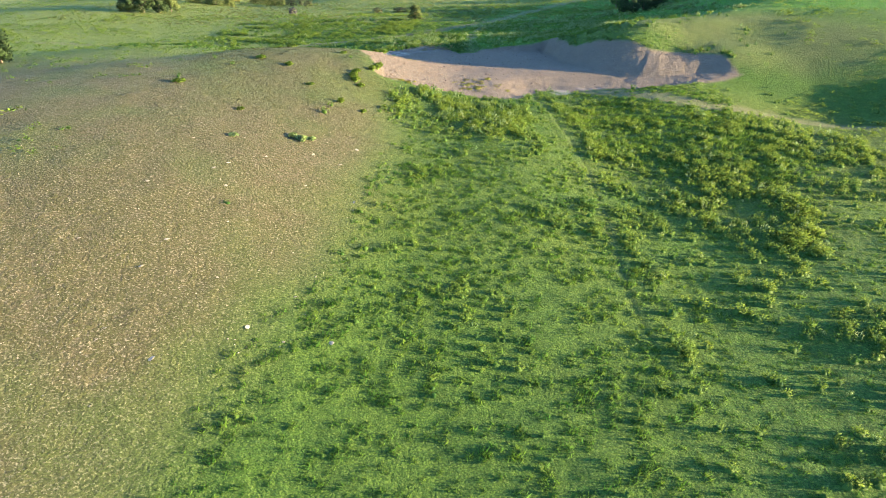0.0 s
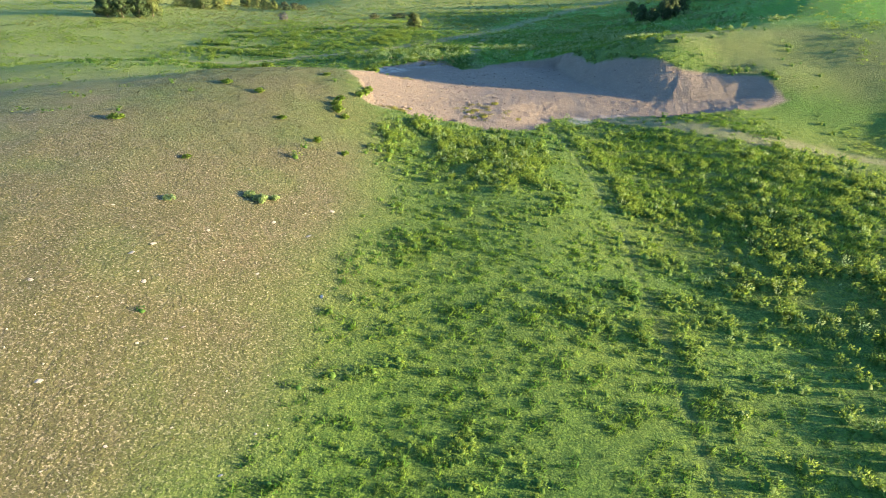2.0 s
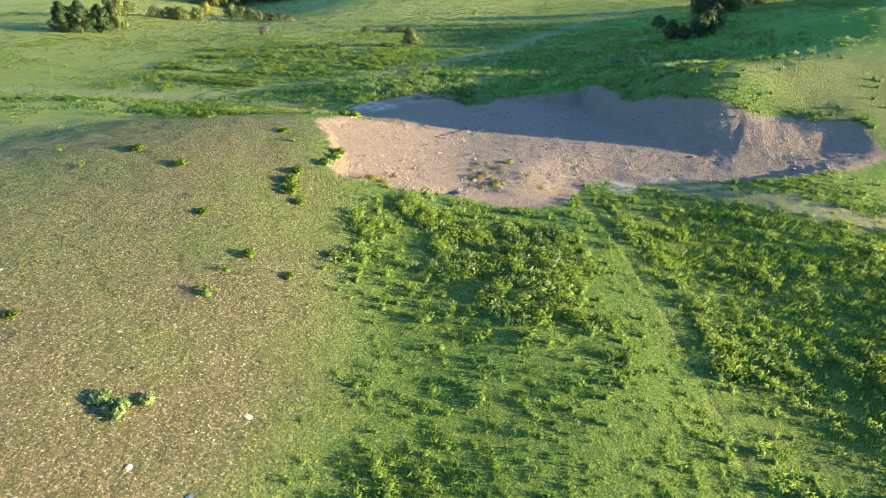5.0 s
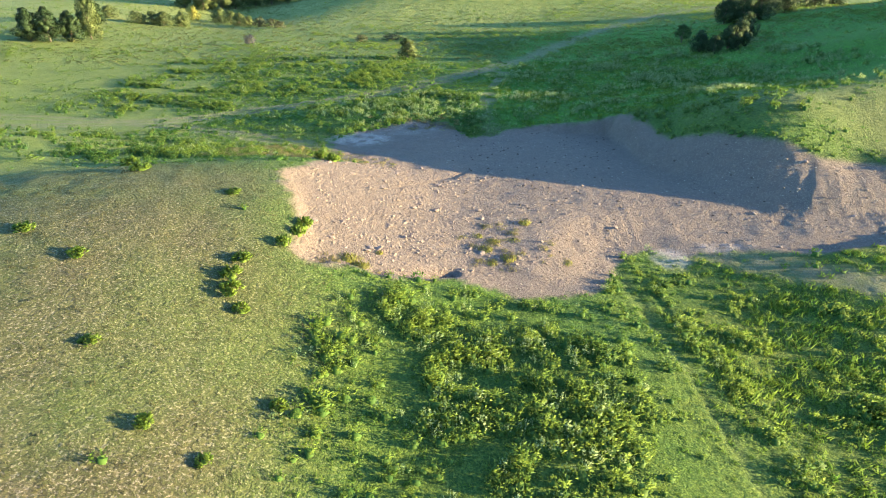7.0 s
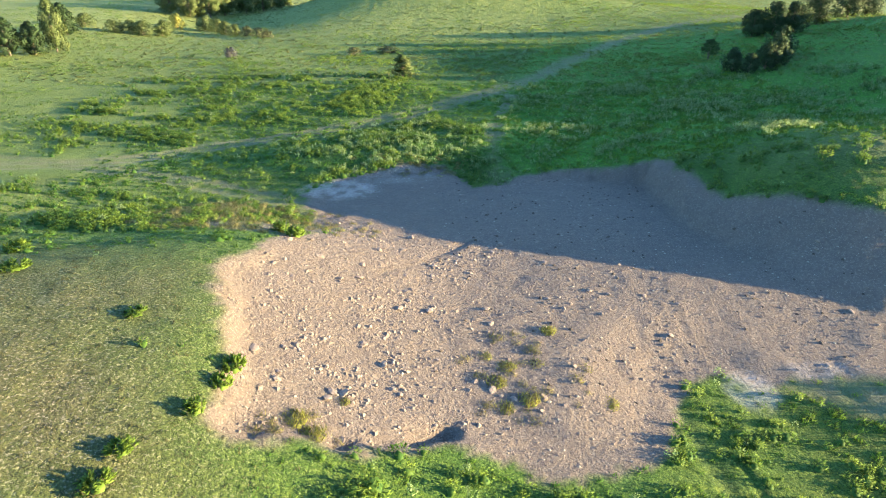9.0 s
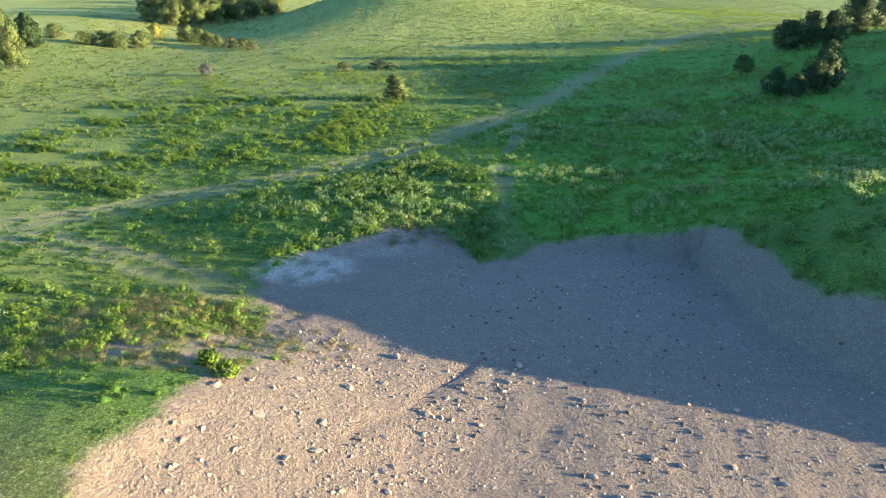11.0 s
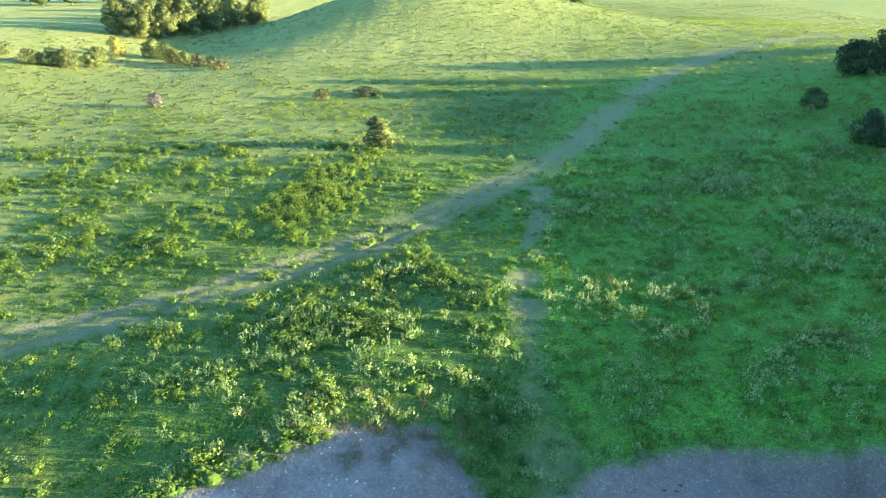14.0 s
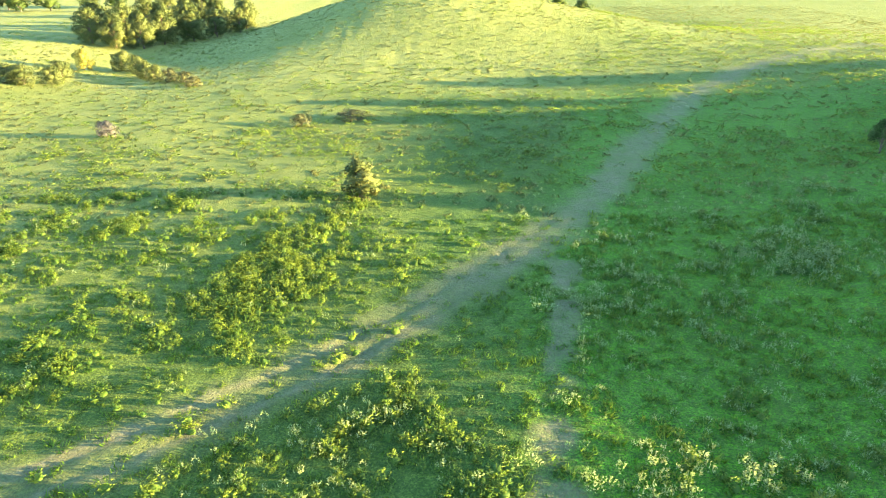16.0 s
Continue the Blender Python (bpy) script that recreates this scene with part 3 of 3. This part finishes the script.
    for box in ((-28, 48, 14, 100), (-50, 58, 100, 172)):
        x, y = sown(*box, 4.2, weed_zones)
        xs.append(x), ys.append(y)
    x, y = np.concatenate(xs), np.concatenate(ys)
    k = stand(x, y) * rng.uniform(0.6, 1.25, len(x))
    pale = rng.uniform(0, 1, len(x)) < 0.10 + 0.35 * blob(x, y, 2, 124, 22, 6) + 0.25 * smooth(2.5, 1.0, line_distance(x, y, WASH)) + 0.72 * smooth(3, 9, x) * smooth(116, 121, y) + 0.3 * blob(x, y, -4, 131, 14, 11) + 0.2 * blob(x, y, 2, 74, 9, 9)
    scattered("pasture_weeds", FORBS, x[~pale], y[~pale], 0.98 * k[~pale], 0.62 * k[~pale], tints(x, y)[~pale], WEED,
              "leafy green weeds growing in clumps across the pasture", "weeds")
    scattered("sage_weeds", SPIKES, x[pale], y[pale], 0.8 * k[pale], 0.66 * k[pale], tints(x, y, 72)[pale], SAGE,
              "pale grey-green weeds with whitish tops", "weeds")


def far_weeds():
    def density(x, y):
        near = ((x > -28) & (x < 48) & (y < 100)) | ((x > -50) & (x < 58) & (y >= 100) & (y < 172))
        patch = smooth(0.42, 0.62, value_noise(x, y, 0.10, 81, 3))
        d = 0.06 + 0.30 * patch
        d = 1.3 * d + 0.25 * blob(x, y, -20, 195, 30, 22) * patch + 0.5 * blob(x, y, -42, 60, 14, 9) * patch
        d = d * (1 - 0.75 * blob(x, y, -10, 285, 60, 45)) * (1 - 0.7 * (x > 40) * (y > 120) * (y < 165))
        d = d * (1 - 0.6 * smooth(-30, -50, x) * smooth(175, 195, y)) * (1 + 1.2 * smooth(205, 190, y) * smooth(165, 175, y) * smooth(-50, -40, x))
        return np.where(near, 0, d) * (1 - 0.9 * thin_turf(x, y)) * open_ground(x, y)

    x, y = sown(-140, 110, 18, 340, 0.9, lambda x, y: 1.15 * density(x, y))
    k = rng.uniform(0.6, 1.3, len(x))
    scattered("far_weeds", FAR_FORBS, x, y, 1.2 * k, 0.55 * k, 0.4 + 0.5 * tints(x, y, 73), WEED, "distant clumps of green weeds on the hills", "weeds")


def grasses():
    def green(x, y):
        return 2.6 * open_ground(x, y) * (1 - smooth(0.1, 0.5, thin_turf(x, y))) * (0.55 + 0.45 * smooth(0.3, 0.6, value_noise(x, y, 0.4, 91, 2))) * (1 + 0.7 * blob(x, y, 30, 74, 15, 18))

    xs, ys = [], []
    for box in ((-26, 40, 14, 100), (-34, 46, 100, 165)):
        x, y = sown(*box, 5.5, green)
        xs.append(x), ys.append(y)
    x, y = np.concatenate(xs), np.concatenate(ys)
    k = rng.uniform(0.6, 1.3, len(x))
    k = k * (1 + 0.55 * blob(x, y, 1, 36, 15, 28) + 1.0 * blob(x, y, 30, 74, 15, 18) + 0.5 * smooth(112, 122, y) + 0.25 * smooth(5, 10, x) * smooth(116, 122, y))
    k = k * (0.75 + 0.5 * value_noise(x, y, 0.3, 92, 2))
    scattered("meadow_grass", TUFTS, x, y, 0.40 * k, 0.30 * k, tints(x, y, 74), GRASS, "short green meadow grass in tufts", "grass")

    def dry(x, y):
        return np.minimum(7.5, 7.5 * thin_turf(x, y) * (x < 20) + 7 * blob(x, y, -17, 78, 12, 20)) * open_ground(x, y)

    x, y = sown(-30, 8, 16, 100, 7.5, dry)
    k = rng.uniform(0.6, 1.5, len(x)) * (1 + 0.4 * blob(x, y, -17, 76, 13, 20))
    scattered("dry_grass", SMALL_TUFTS, x, y, k, k, tints(x, y, 75), STRAW, "thin yellowed grass tufts on stony ground", "grass")

    x, y = sown(-22, 12, 82, 126, 4.2, lambda x, y: 3.8 * blob(x, y, -13, 106.5, 8, 5) * (0.15 + 0.85 * open_ground(x, y)) + 0.7 * blob(x, y, 5, 90, 3.2, 4.2) + 0.8 * blob(x, y, -5, 84, 2.5, 1.5) + 1.6 * blob(x, y, -1, 123, 6, 2.2))
    k = rng.uniform(0.6, 1.3, len(x))
    scattered("straw_grass", BUNCHES, x, y, k, 0.7 * k, tints(x, y, 77), PALE_STRAW, "loose bunches of straw-coloured grass on bare soil", "grass")

    x, y = sown(-100, 150, 165, 400, 0.4, lambda x, y: 0.27 * open_ground(x, y))
    k = rng.uniform(0.6, 1.4, len(x))
    scattered("hill_grass", TUSSOCKS, x, y, 0.8 * k, 0.5 * k, tints(x, y, 76), RIPE, "tussocks of green grass on the far hills", "grass")


near_weeds()
far_weeds()
grasses()


# ---- trees and shrubs ----


def part(name, me, parent, label=""):
    ob = new(name, me)
    ob.parent = parent
    return tagged(ob, label)


def tube(points, radii, sides=7):
    """A tapered round limb along points: verts and quads."""
    pts = np.array(points, float)
    way = unit(np.gradient(pts, axis=0))
    a = np.cross(way, (0.31, 0.95, 0.05))
    a = unit(a)
    b = np.cross(way, a)
    ang = np.linspace(0, 2 * np.pi, sides, endpoint=False)
    v = (pts[:, None] + np.array(radii)[:, None, None] * (a[:, None] * np.cos(ang)[None, :, None] + b[:, None] * np.sin(ang)[None, :, None])).reshape(-1, 3)
    f = []
    for i in range(len(pts) - 1):
        for j in range(sides):
            f.append((i * sides + j, i * sides + (j + 1) % sides, (i + 1) * sides + (j + 1) % sides, (i + 1) * sides + j))
    return v, np.array(f)


def joined(pieces):
    vs, fs, base = [], [], 0
    for v, f in pieces:
        vs.append(v), fs.append(f + base)
        base += len(v)
    return np.concatenate(vs), np.concatenate(fs)


def woody(name, seed, tall, wide, low, leaves, leaf, mat, label, category, lumps=14, cone=0.0, thick=0.12, group=""):
    """A tree or shrub at the origin: trunk with limbs, and a crown of leaf clumps with gaps.
    low: the height at which the crown begins; cone: 0 for a round crown, 1 for a pointed one."""
    r = np.random.default_rng(seed)
    root = tagged(new(name), label, category, group)
    wood, centres = [], []
    top = np.array([r.normal(0, 0.04) * wide, r.normal(0, 0.04) * wide, tall * 0.8])
    s = np.linspace(0, 1, 6)[:, None]
    bend = r.normal(0, 0.03 * wide, (6, 3)) * s * (1, 1, 0)
    wood.append(tube(top * s + bend - (0, 0, 0.15), thick * np.linspace(1.15, 0.25, 6)))
    for i in range(lumps):
        u = (i + r.uniform(0.1, 0.9)) / lumps
        z = low + (tall - low) * (0.08 + 0.84 * u)
        profile = (1 - cone) * math.sin(math.pi * min(0.97, 0.22 + 0.72 * u)) + cone * (1.02 - u)
        d = wide / 2 * profile * r.uniform(0.3, 1.0)
        a = 2.4 * i + r.uniform(-0.5, 0.5)
        c = np.array([math.cos(a) * d, math.sin(a) * d, z])
        centres.append((c, wide * r.uniform(0.10, 0.25) * (0.6 + 0.5 * profile)))
        start = top * max(0.12, (z - tall * 0.22) / (tall * 0.8) * 0.8)
        t = np.linspace(0, 1, 4)[:, None]
        wood.append(tube(start + (c - start) * t + np.array([0, 0, 0.06 * tall]) * np.sin(np.pi * t), thick * 0.45 * np.linspace(1, 0.25, 4), 5))
    v, f = joined(wood)
    part("trunk", raw_mesh("trunk", v, f, BARK), root)
    leaves, leaf = int(2.6 * leaves), 0.66 * leaf
    k = r.integers(0, lumps, leaves)
    c = np.array([c for c, _ in centres])[k]
    rad = np.array([q for _, q in centres])[k][:, None]
    way = unit(r.normal(0, 1, (leaves, 3)))
    at = c + way * rad * r.uniform(0.3, 1.0, (leaves, 1)) ** 0.6 * (1, 1, 0.85)
    at[:, 2] = np.maximum(at[:, 2], 0.1)
    ups = unit(way + r.normal(0, 0.6, (leaves, 3)) + (0, 0, 0.15))
    v, f = leaf_blades(at, ups, leaf * r.uniform(0.7, 1.4, leaves), leaf * 0.7 * r.uniform(0.7, 1.3, leaves), r.uniform(0, 6.3, leaves))
    tint = np.repeat(np.clip(r.uniform(0.2, 0.8, lumps)[k] + r.normal(0, 0.15, leaves), 0, 1), 3)
    bend = unit(way + 0.8 * unit(at - (0, 0, 0.45 * tall)) + (0, 0, 0.25) + r.normal(0, 0.12, (leaves, 3)))
    v, f, bend = faced(v, f, bend)
    part("crown", raw_mesh("crown", v, f, mat, {"tint": tint}, False, bend), root)
    return root


def plant(first, places):
    """Sets a thing down at the first of places (x, y, share of its height, share of its width) and copies of it at the others."""
    for n, (x, y, k, w) in enumerate(places):
        m = Matrix.Translation((x, y, float(height(x, y)) - 0.05)) @ Matrix.Rotation(2.4 * n, 4, "Z") @ Matrix.Diagonal((w, w, k, 1))
        ob = first if n == 0 else copy_thing(first, m)
        ob.matrix_basis = m


cedar = woody("cedar_tree", 11, 7.0, 5.2, 0.2, 2400, 0.42, CEDAR, "dense dark green cedar tree with foliage to the ground", "tree", 26, 0.55, 0.16, "cedars on the slope")
plant(cedar, [(-86, 188, 1.0, 1.1), (-82.5, 189, 1.05, 1.0), (-79.5, 192, 0.92, 1.0), (-61.3, 91.5, 0.8, 0.9), (-89, 192, 0.8, 0.9), (-90, 223, 0.9, 1.0), (-94, 229, 1.0, 1.1)])
tall_tree = woody("deciduous_tree", 12, 10.0, 7.0, 0.5, 2800, 0.5, OPEN_LEAF, "tall leafy green tree with an open rounded crown", "tree", 24, 0.15, 0.2, "trees in the ravine")
ravine = [(-78, 197, 1.05, 0.85), (-84, 299, 0.9, 1.4), (-77, 297, 0.8, 1.3), (-71, 300, 0.95, 1.4), (-79, 308, 1.1, 1.5), (-69, 309, 0.9, 1.4), (-88, 311, 1.0, 1.5),
          (-73, 318, 1.0, 1.5), (-64, 318, 0.85, 1.3), (-80, 326, 1.05, 1.6), (-69, 329, 0.95, 1.5), (-60, 327, 0.8, 1.2), (-74, 340, 1.0, 1.6), (-63, 340, 0.9, 1.4),
          (-56, 338, 0.75, 1.1), (-68, 352, 1.0, 1.5), (-58, 352, 0.9, 1.4), (-88, 362, 1.0, 1.5), (-78, 368, 1.0, 1.5), (-62, 366, 1.0, 1.5), (-86, 386, 1.0, 1.5)]
plant(tall_tree, [(x - (8 if y > 250 else 0), y - (8 if y > 250 else 0), 1.05 * k, 0.76 * w) for x, y, k, w in ravine])
far_tree = woody("far_tree", 13, 9.0, 7.5, 1.2, 1500, 0.7, LEAFY, "distant rounded green tree on the skyline side of the hill", "tree", 18, 0.1, 0.2, "trees beyond the hills")
plant(far_tree, [(-156, 385, 1.0, 1.1), (-147, 398, 0.9, 1.0), (-166, 382, 1.0, 1.2), (-176, 390, 1.1, 1.2), (-138, 402, 0.9, 1.1), (40, 400, 0.9, 1.0), (45, 372, 0.75, 0.8),
                 (56, 378, 0.5, 0.9), (30, 404, 1.0, 1.1)])
round_tree = woody("round_tree", 14, 7.6, 7.4, 0.4, 2600, 0.42, CEDAR, "broad dark green bushy tree growing in a thicket", "tree", 24, 0.1, 0.18, "thicket on the east slope")
plant(round_tree, [(63, 198, 0.72, 0.8), (66.5, 196.5, 0.85, 0.85), (70.2, 197, 0.8, 0.85), (80, 206, 1.0, 1.0), (95, 221, 0.95, 1.1), (101, 224, 0.9, 1.0)])
shrub = woody("shrub", 15, 3.6, 4.2, 0.15, 1500, 0.28, CEDAR, "low dark green spreading shrub", "shrub", 18, 0.1, 0.09, "dark shrubs on the east slope")
plant(shrub, [(45.4, 163.7, 1.0, 0.85), (46.9, 161.6, 0.8, 0.8), (49.8, 162.6, 1.1, 1.0), (52.0, 164.0, 1.25, 1.0), (56.6, 172.5, 1.3, 1.1), (54.5, 169, 1.2, 1.0)])
small_tree = woody("small_tree", 16, 3.7, 3.2, 1.3, 1300, 0.24, LEAFY, "small dark green tree with a bare trunk foot", "tree", 16, 0.2, 0.1, "small trees in the meadow")
plant(small_tree, [(47.3, 178.4, 1.0, 1.1)])
lone = woody("lone_tree", 21, 3.5, 2.6, 0.3, 1300, 0.24, OPEN_LEAF, "small olive-green upright tree standing alone in the meadow", "tree", 16, 0.3, 0.1)
plant(lone, [(-5.9, 170.4, 1.1, 1.7)])
bank_shrub = woody("bank_shrub", 17, 3.8, 5.5, 0.1, 1400, 0.34, OPEN_LEAF, "rounded green shrub in a row along the draw", "shrub", 18, 0.0, 0.09, "shrubs along the draw")
plant(bank_shrub, [(-81, 237, 0.9, 0.9), (-77.5, 236, 1.0, 1.0), (-74, 239, 0.9, 0.9), (-76.5, 247, 0.9, 0.9), (-70, 260, 1.1, 1.0), (-65.5, 257, 1.0, 0.9), (-60.5, 249.5, 0.95, 0.9), (-57, 246, 0.8, 0.8),
                   (-85, 236, 0.8, 1.0), (-96, 243, 0.9, 1.0)])
yellow = woody("yellow_shrub", 18, 4.8, 4.0, 0.3, 1100, 0.36, YELLOW, "bright yellow-green shrub beside the green ones", "shrub", 14, 0.2, 0.09)
plant(yellow, [(-76.5, 256, 1.0, 1.0)])
russet = woody("russet_shrub", 19, 2.6, 4.2, 0.1, 800, 0.3, RUSSET, "low brownish shrub with thin leaves", "shrub", 14, 0.0, 0.07, "brownish shrubs")
plant(russet, [(-52.5, 242, 1.0, 0.9), (-48.5, 240, 0.85, 0.9), (-45, 235, 0.7, 0.8), (-11.7, 206.5, 0.5, 1.2), (-18.3, 203, 0.65, 0.7)])
grey = woody("bare_shrub", 20, 2.3, 3.4, 0.1, 900, 0.2, GREYTWIG, "leafless grey twiggy shrub", "shrub", 14, 0.0, 0.06)
plant(grey, [(-42.4, 196, 1.0, 1.0)])


def tall_weed(name, seed, wide, tall, leaves, leaf, mat, label, group):
    r = np.random.default_rng(seed)
    v, f, bend = forb(r, leaves, 34, wide, tall, leaf)
    me = raw_mesh(name, v, f, mat, {"tint": np.concatenate([np.repeat(r.uniform(0.55, 1.0, leaves), 3), np.full(len(v) - 3 * leaves, 0.6)])}, False, bend)
    return tagged(new(name, me), label, "weed", group)


lip = tall_weed("tall_weed", 31, 1.3, 0.75, 700, 0.20, WEED, "tall bright green weed clump growing alone", "tall weeds near the pit")
plant(lip, [(-7.9, 86.2, 1.1, 0.9), (-8.1, 85.0, 1.0, 0.8), (-8.5, 83.2, 0.9, 0.8), (-10.2, 78.2, 1.0, 1.1), (-10.5, 79.4, 0.9, 1.0), (-10.3, 80.9, 0.8, 0.9), (-9.4, 77.0, 0.7, 0.8),
            (-10.6, 68.4, 0.8, 0.7), (-8.1, 67.3, 0.6, 0.6), (-26.8, 66.1, 0.7, 1.1), (-22.0, 81.0, 0.7, 1.0), (-18.2, 78.9, 0.7, 0.9), (-12.8, 88.3, 0.5, 0.9), (-18.8, 59.6, 0.5, 0.6),
            (-8.6, 101.4, 1.0, 1.0), (-9.8, 102.6, 0.9, 1.0), (-23.5, 96.5, 1.0, 1.3), (-20.5, 92.0, 0.8, 1.2), (-14.6, 72.6, 0.5, 0.8), (-6.2, 71.0, 0.7, 0.7)])
tuft_r = np.random.default_rng(32)
v, f, bend = tuft(tuft_r, 260, 1.2, 0.34, 0.13)
yellow_weed = tagged(new("yellow_weed", raw_mesh("yellow_weed", v, f, YELLOW, {"tint": np.repeat(tuft_r.uniform(0, 1, 260), 3)}, False, bend)),
                     "low yellowish grassy tuft growing on bare soil", "weed", "yellow weeds in the pit")
plant(yellow_weed, [(3.9, 89.4, 0.7, 0.9), (6.1, 91.2, 0.6, 0.8), (7.2, 94.2, 1.0, 0.8), (4.6, 90.8, 0.8, 0.8), (5.4, 88.2, 1.0, 0.9), (4.2, 87.6, 0.8, 0.8), (3.4, 91.6, 0.6, 0.7), (-5.2, 84.6, 1.1, 1.1), (-4.2, 83.8, 1.0, 1.0), (-3.3, 86.4, 0.6, 0.5), (9.4, 88.4, 0.5, 0.9)])
hill_bush = tall_weed("grey_weed", 33, 1.2, 0.5, 600, 0.22, SAGE, "low grey-green weed on the stony hill", "grey weeds on the hill")
plant(hill_bush, [(-12.3, 55.1, 1.0, 1.0), (-13.2, 55.6, 0.8, 0.8), (-11.6, 55.9, 0.7, 0.7), (-17.5, 52.5, 0.6, 0.8)])

# ---- stones ----


def stone_mesh(name, seed, flat, mat):
    r = np.random.default_rng(seed)
    bm = bmesh.new()
    bmesh.ops.create_icosphere(bm, subdivisions=1, radius=0.5)
    cuts = unit(r.normal(0, 1, (7, 3)))
    for v in bm.verts:
        p = np.array(v.co)
        for c in cuts:
            over = p @ c - 0.36
            if over > 0:
                p = p - c * over
        v.co = Vector(p * (1.0, 0.75, flat))
    me = bpy.data.meshes.new(name)
    bm.to_mesh(me)
    bm.free()
    me.materials.append(mat)
    return me


def stones(name, count, area, sizes, mat, label, group, flat=0.35, seed=41):
    r = np.random.default_rng(seed)
    shapes = [stone_mesh(name, seed + i, flat * r.uniform(0.7, 1.4), mat) for i in range(6)]
    n = 0
    while n < count:
        x, y, ok = area(r)
        if not ok:
            continue
        k = sizes[0] + (sizes[1] - sizes[0]) * r.uniform(0, 1) ** 2.5
        ob = new(name, shapes[n % 6])
        z = float(height(x, y))
        ob.matrix_basis = Matrix.Translation((x, y, z + 0.06 * k)) @ Euler((r.normal(0, 0.18), r.normal(0, 0.18), r.uniform(0, 6.3))).to_matrix().to_4x4() @ Matrix.Diagonal((k, k, k, 1))
        tagged(ob, label, "stone", group)
        n += 1


def pebbles(name, x, y, size, mat, label):
    """Small stones too many to count, in one mesh."""
    n = len(x)
    v0 = np.array([(1, 0, 0), (0, 0.8, 0), (-1, 0, 0), (0, -0.8, 0), (0, 0, 0.7), (0.5, 0.4, 0.55)], float)
    f0 = np.array([(0, 1, 5), (1, 4, 5), (1, 2, 4), (2, 3, 4), (3, 0, 4), (0, 5, 4)])
    yaw = rng.uniform(0, 6.3, n)
    c, s = np.cos(yaw)[:, None], np.sin(yaw)[:, None]
    v = v0[None] * rng.uniform(0.6, 1.3, (n, 6, 1)) * size[:, None, None]
    px, py = v[..., 0] * c - v[..., 1] * s + x[:, None], v[..., 0] * s + v[..., 1] * c + y[:, None]
    pz = v[..., 2] + height(x, y)[:, None] - 0.01
    f = (f0[None] + (np.arange(n) * 6)[:, None, None]).reshape(-1, 3)
    tagged(new(name, raw_mesh(name, np.stack([px, py, pz], -1).reshape(-1, 3), f, mat, None, False)), label, "stones", kind="stuff")


def in_rubble(r):
    x, y = r.uniform(-9, 6), r.uniform(83, 106)
    return x, y, float(in_pit(np.array(x), np.array(y))) > 0.5 and r.uniform() < 0.25 + 0.75 * smooth(4, -4, x)


def in_floor(r):
    x, y = r.uniform(2, 34), r.uniform(86, 119)
    return x, y, float(in_pit(np.array(x), np.array(y))) > 0.8


def on_hill(r):
    x, y = r.normal(-13, 5), r.uniform(26, 60)
    return x, y, -26 < x < -5


stones("pit_rock", 130, in_rubble, (0.14, 0.75), ROCK, "flat broken tan rock lying in the pit", "rocks in the pit", 0.28, 41)
stones("floor_rock", 110, in_floor, (0.12, 0.55), ROCK, "weathered tan rock on the pit floor", "rocks on the pit floor", 0.35, 51)
def in_bank(r):
    x, y = r.uniform(24, 44), r.uniform(93, 106)
    return x, y, float(in_pit(np.array(x), np.array(y))) > 0.4


stones("bank_rock", 70, in_bank, (0.12, 0.55), ROCK, "weathered grey rock on the eroded bank", "rocks on the bank", 0.45, 71)
stones("hill_stone", 90, on_hill, (0.10, 0.55), CHALK, "pale limestone lying in thin turf", "stones on the hill", 0.14, 61)
x, y = sown(-10, 16, 83, 108, 5.0, lambda x, y: 5.0 * smooth(0.3, 1.2, in_pit(x, y)) * (0.25 + 0.75 * smooth(6, -3, x)) * smooth(0.3, 0.6, value_noise(x, y, 0.45, 98, 3)))
pebbles("pit_rubble", x, y, 0.06 + 0.13 * rng.uniform(0, 1, len(x)) ** 2, ROCK, "broken flat rubble strewn over the bare slope")
x, y = sown(-11, 44, 82, 122, 12.0, lambda x, y: 12.0 * smooth(0.2, 1.0, in_pit(x, y)) * (0.6 + 0.4 * smooth(9, -3, x) * smooth(108, 100, y) + 0.3 * smooth(22, 28, x)))
pebbles("pit_gravel", x, y, 0.02 + 0.085 * rng.uniform(0, 1, len(x)) ** 2, ROCK, "loose tan gravel and rubble on bare soil")
x, y = sown(-6, 44, 84, 122, 1.6, lambda x, y: 1.6 * smooth(0.3, 1.0, in_pit(x, y)) * (0.3 + 0.7 * smooth(0.35, 0.65, value_noise(x, y, 0.3, 97, 3))))
pebbles("pale_pebbles", x, y, 0.03 + 0.09 * rng.uniform(0, 1, len(x)) ** 2, CHALK, "pale pebbles scattered over the pit floor")
x, y = sown(-13, 3, 112, 124, 14.0, lambda x, y: 20.0 * salt(x, y))
pebbles("salt_pebbles", x, y, rng.uniform(0.03, 0.11, len(x)), CHALK, "whitish stones strewn at the edge of the pit")
x, y = sown(-34, -3, 22, 66, 3.0, lambda x, y: 1.8 * thin_turf(x, y) * smooth(0.35, 0.7, value_noise(x, y, 0.3, 95, 3)))
pebbles("hill_gravel", x, y, 0.015 + 0.07 * rng.uniform(0, 1, len(x)) ** 2, CHALK, "small pale stones strewn over the thin turf")
x, y = sown(0, 38, 88, 121, 0.55, lambda x, y: 0.55 * smooth(0.5, 1.5, in_pit(x, y)) * smooth(0.30, 0.6, value_noise(x, y, 0.25, 96)))
pebbles("dung_pats", x, y, rng.uniform(0.06, 0.18, len(x)), DUNG, "dark dried clods scattered on the pit floor")
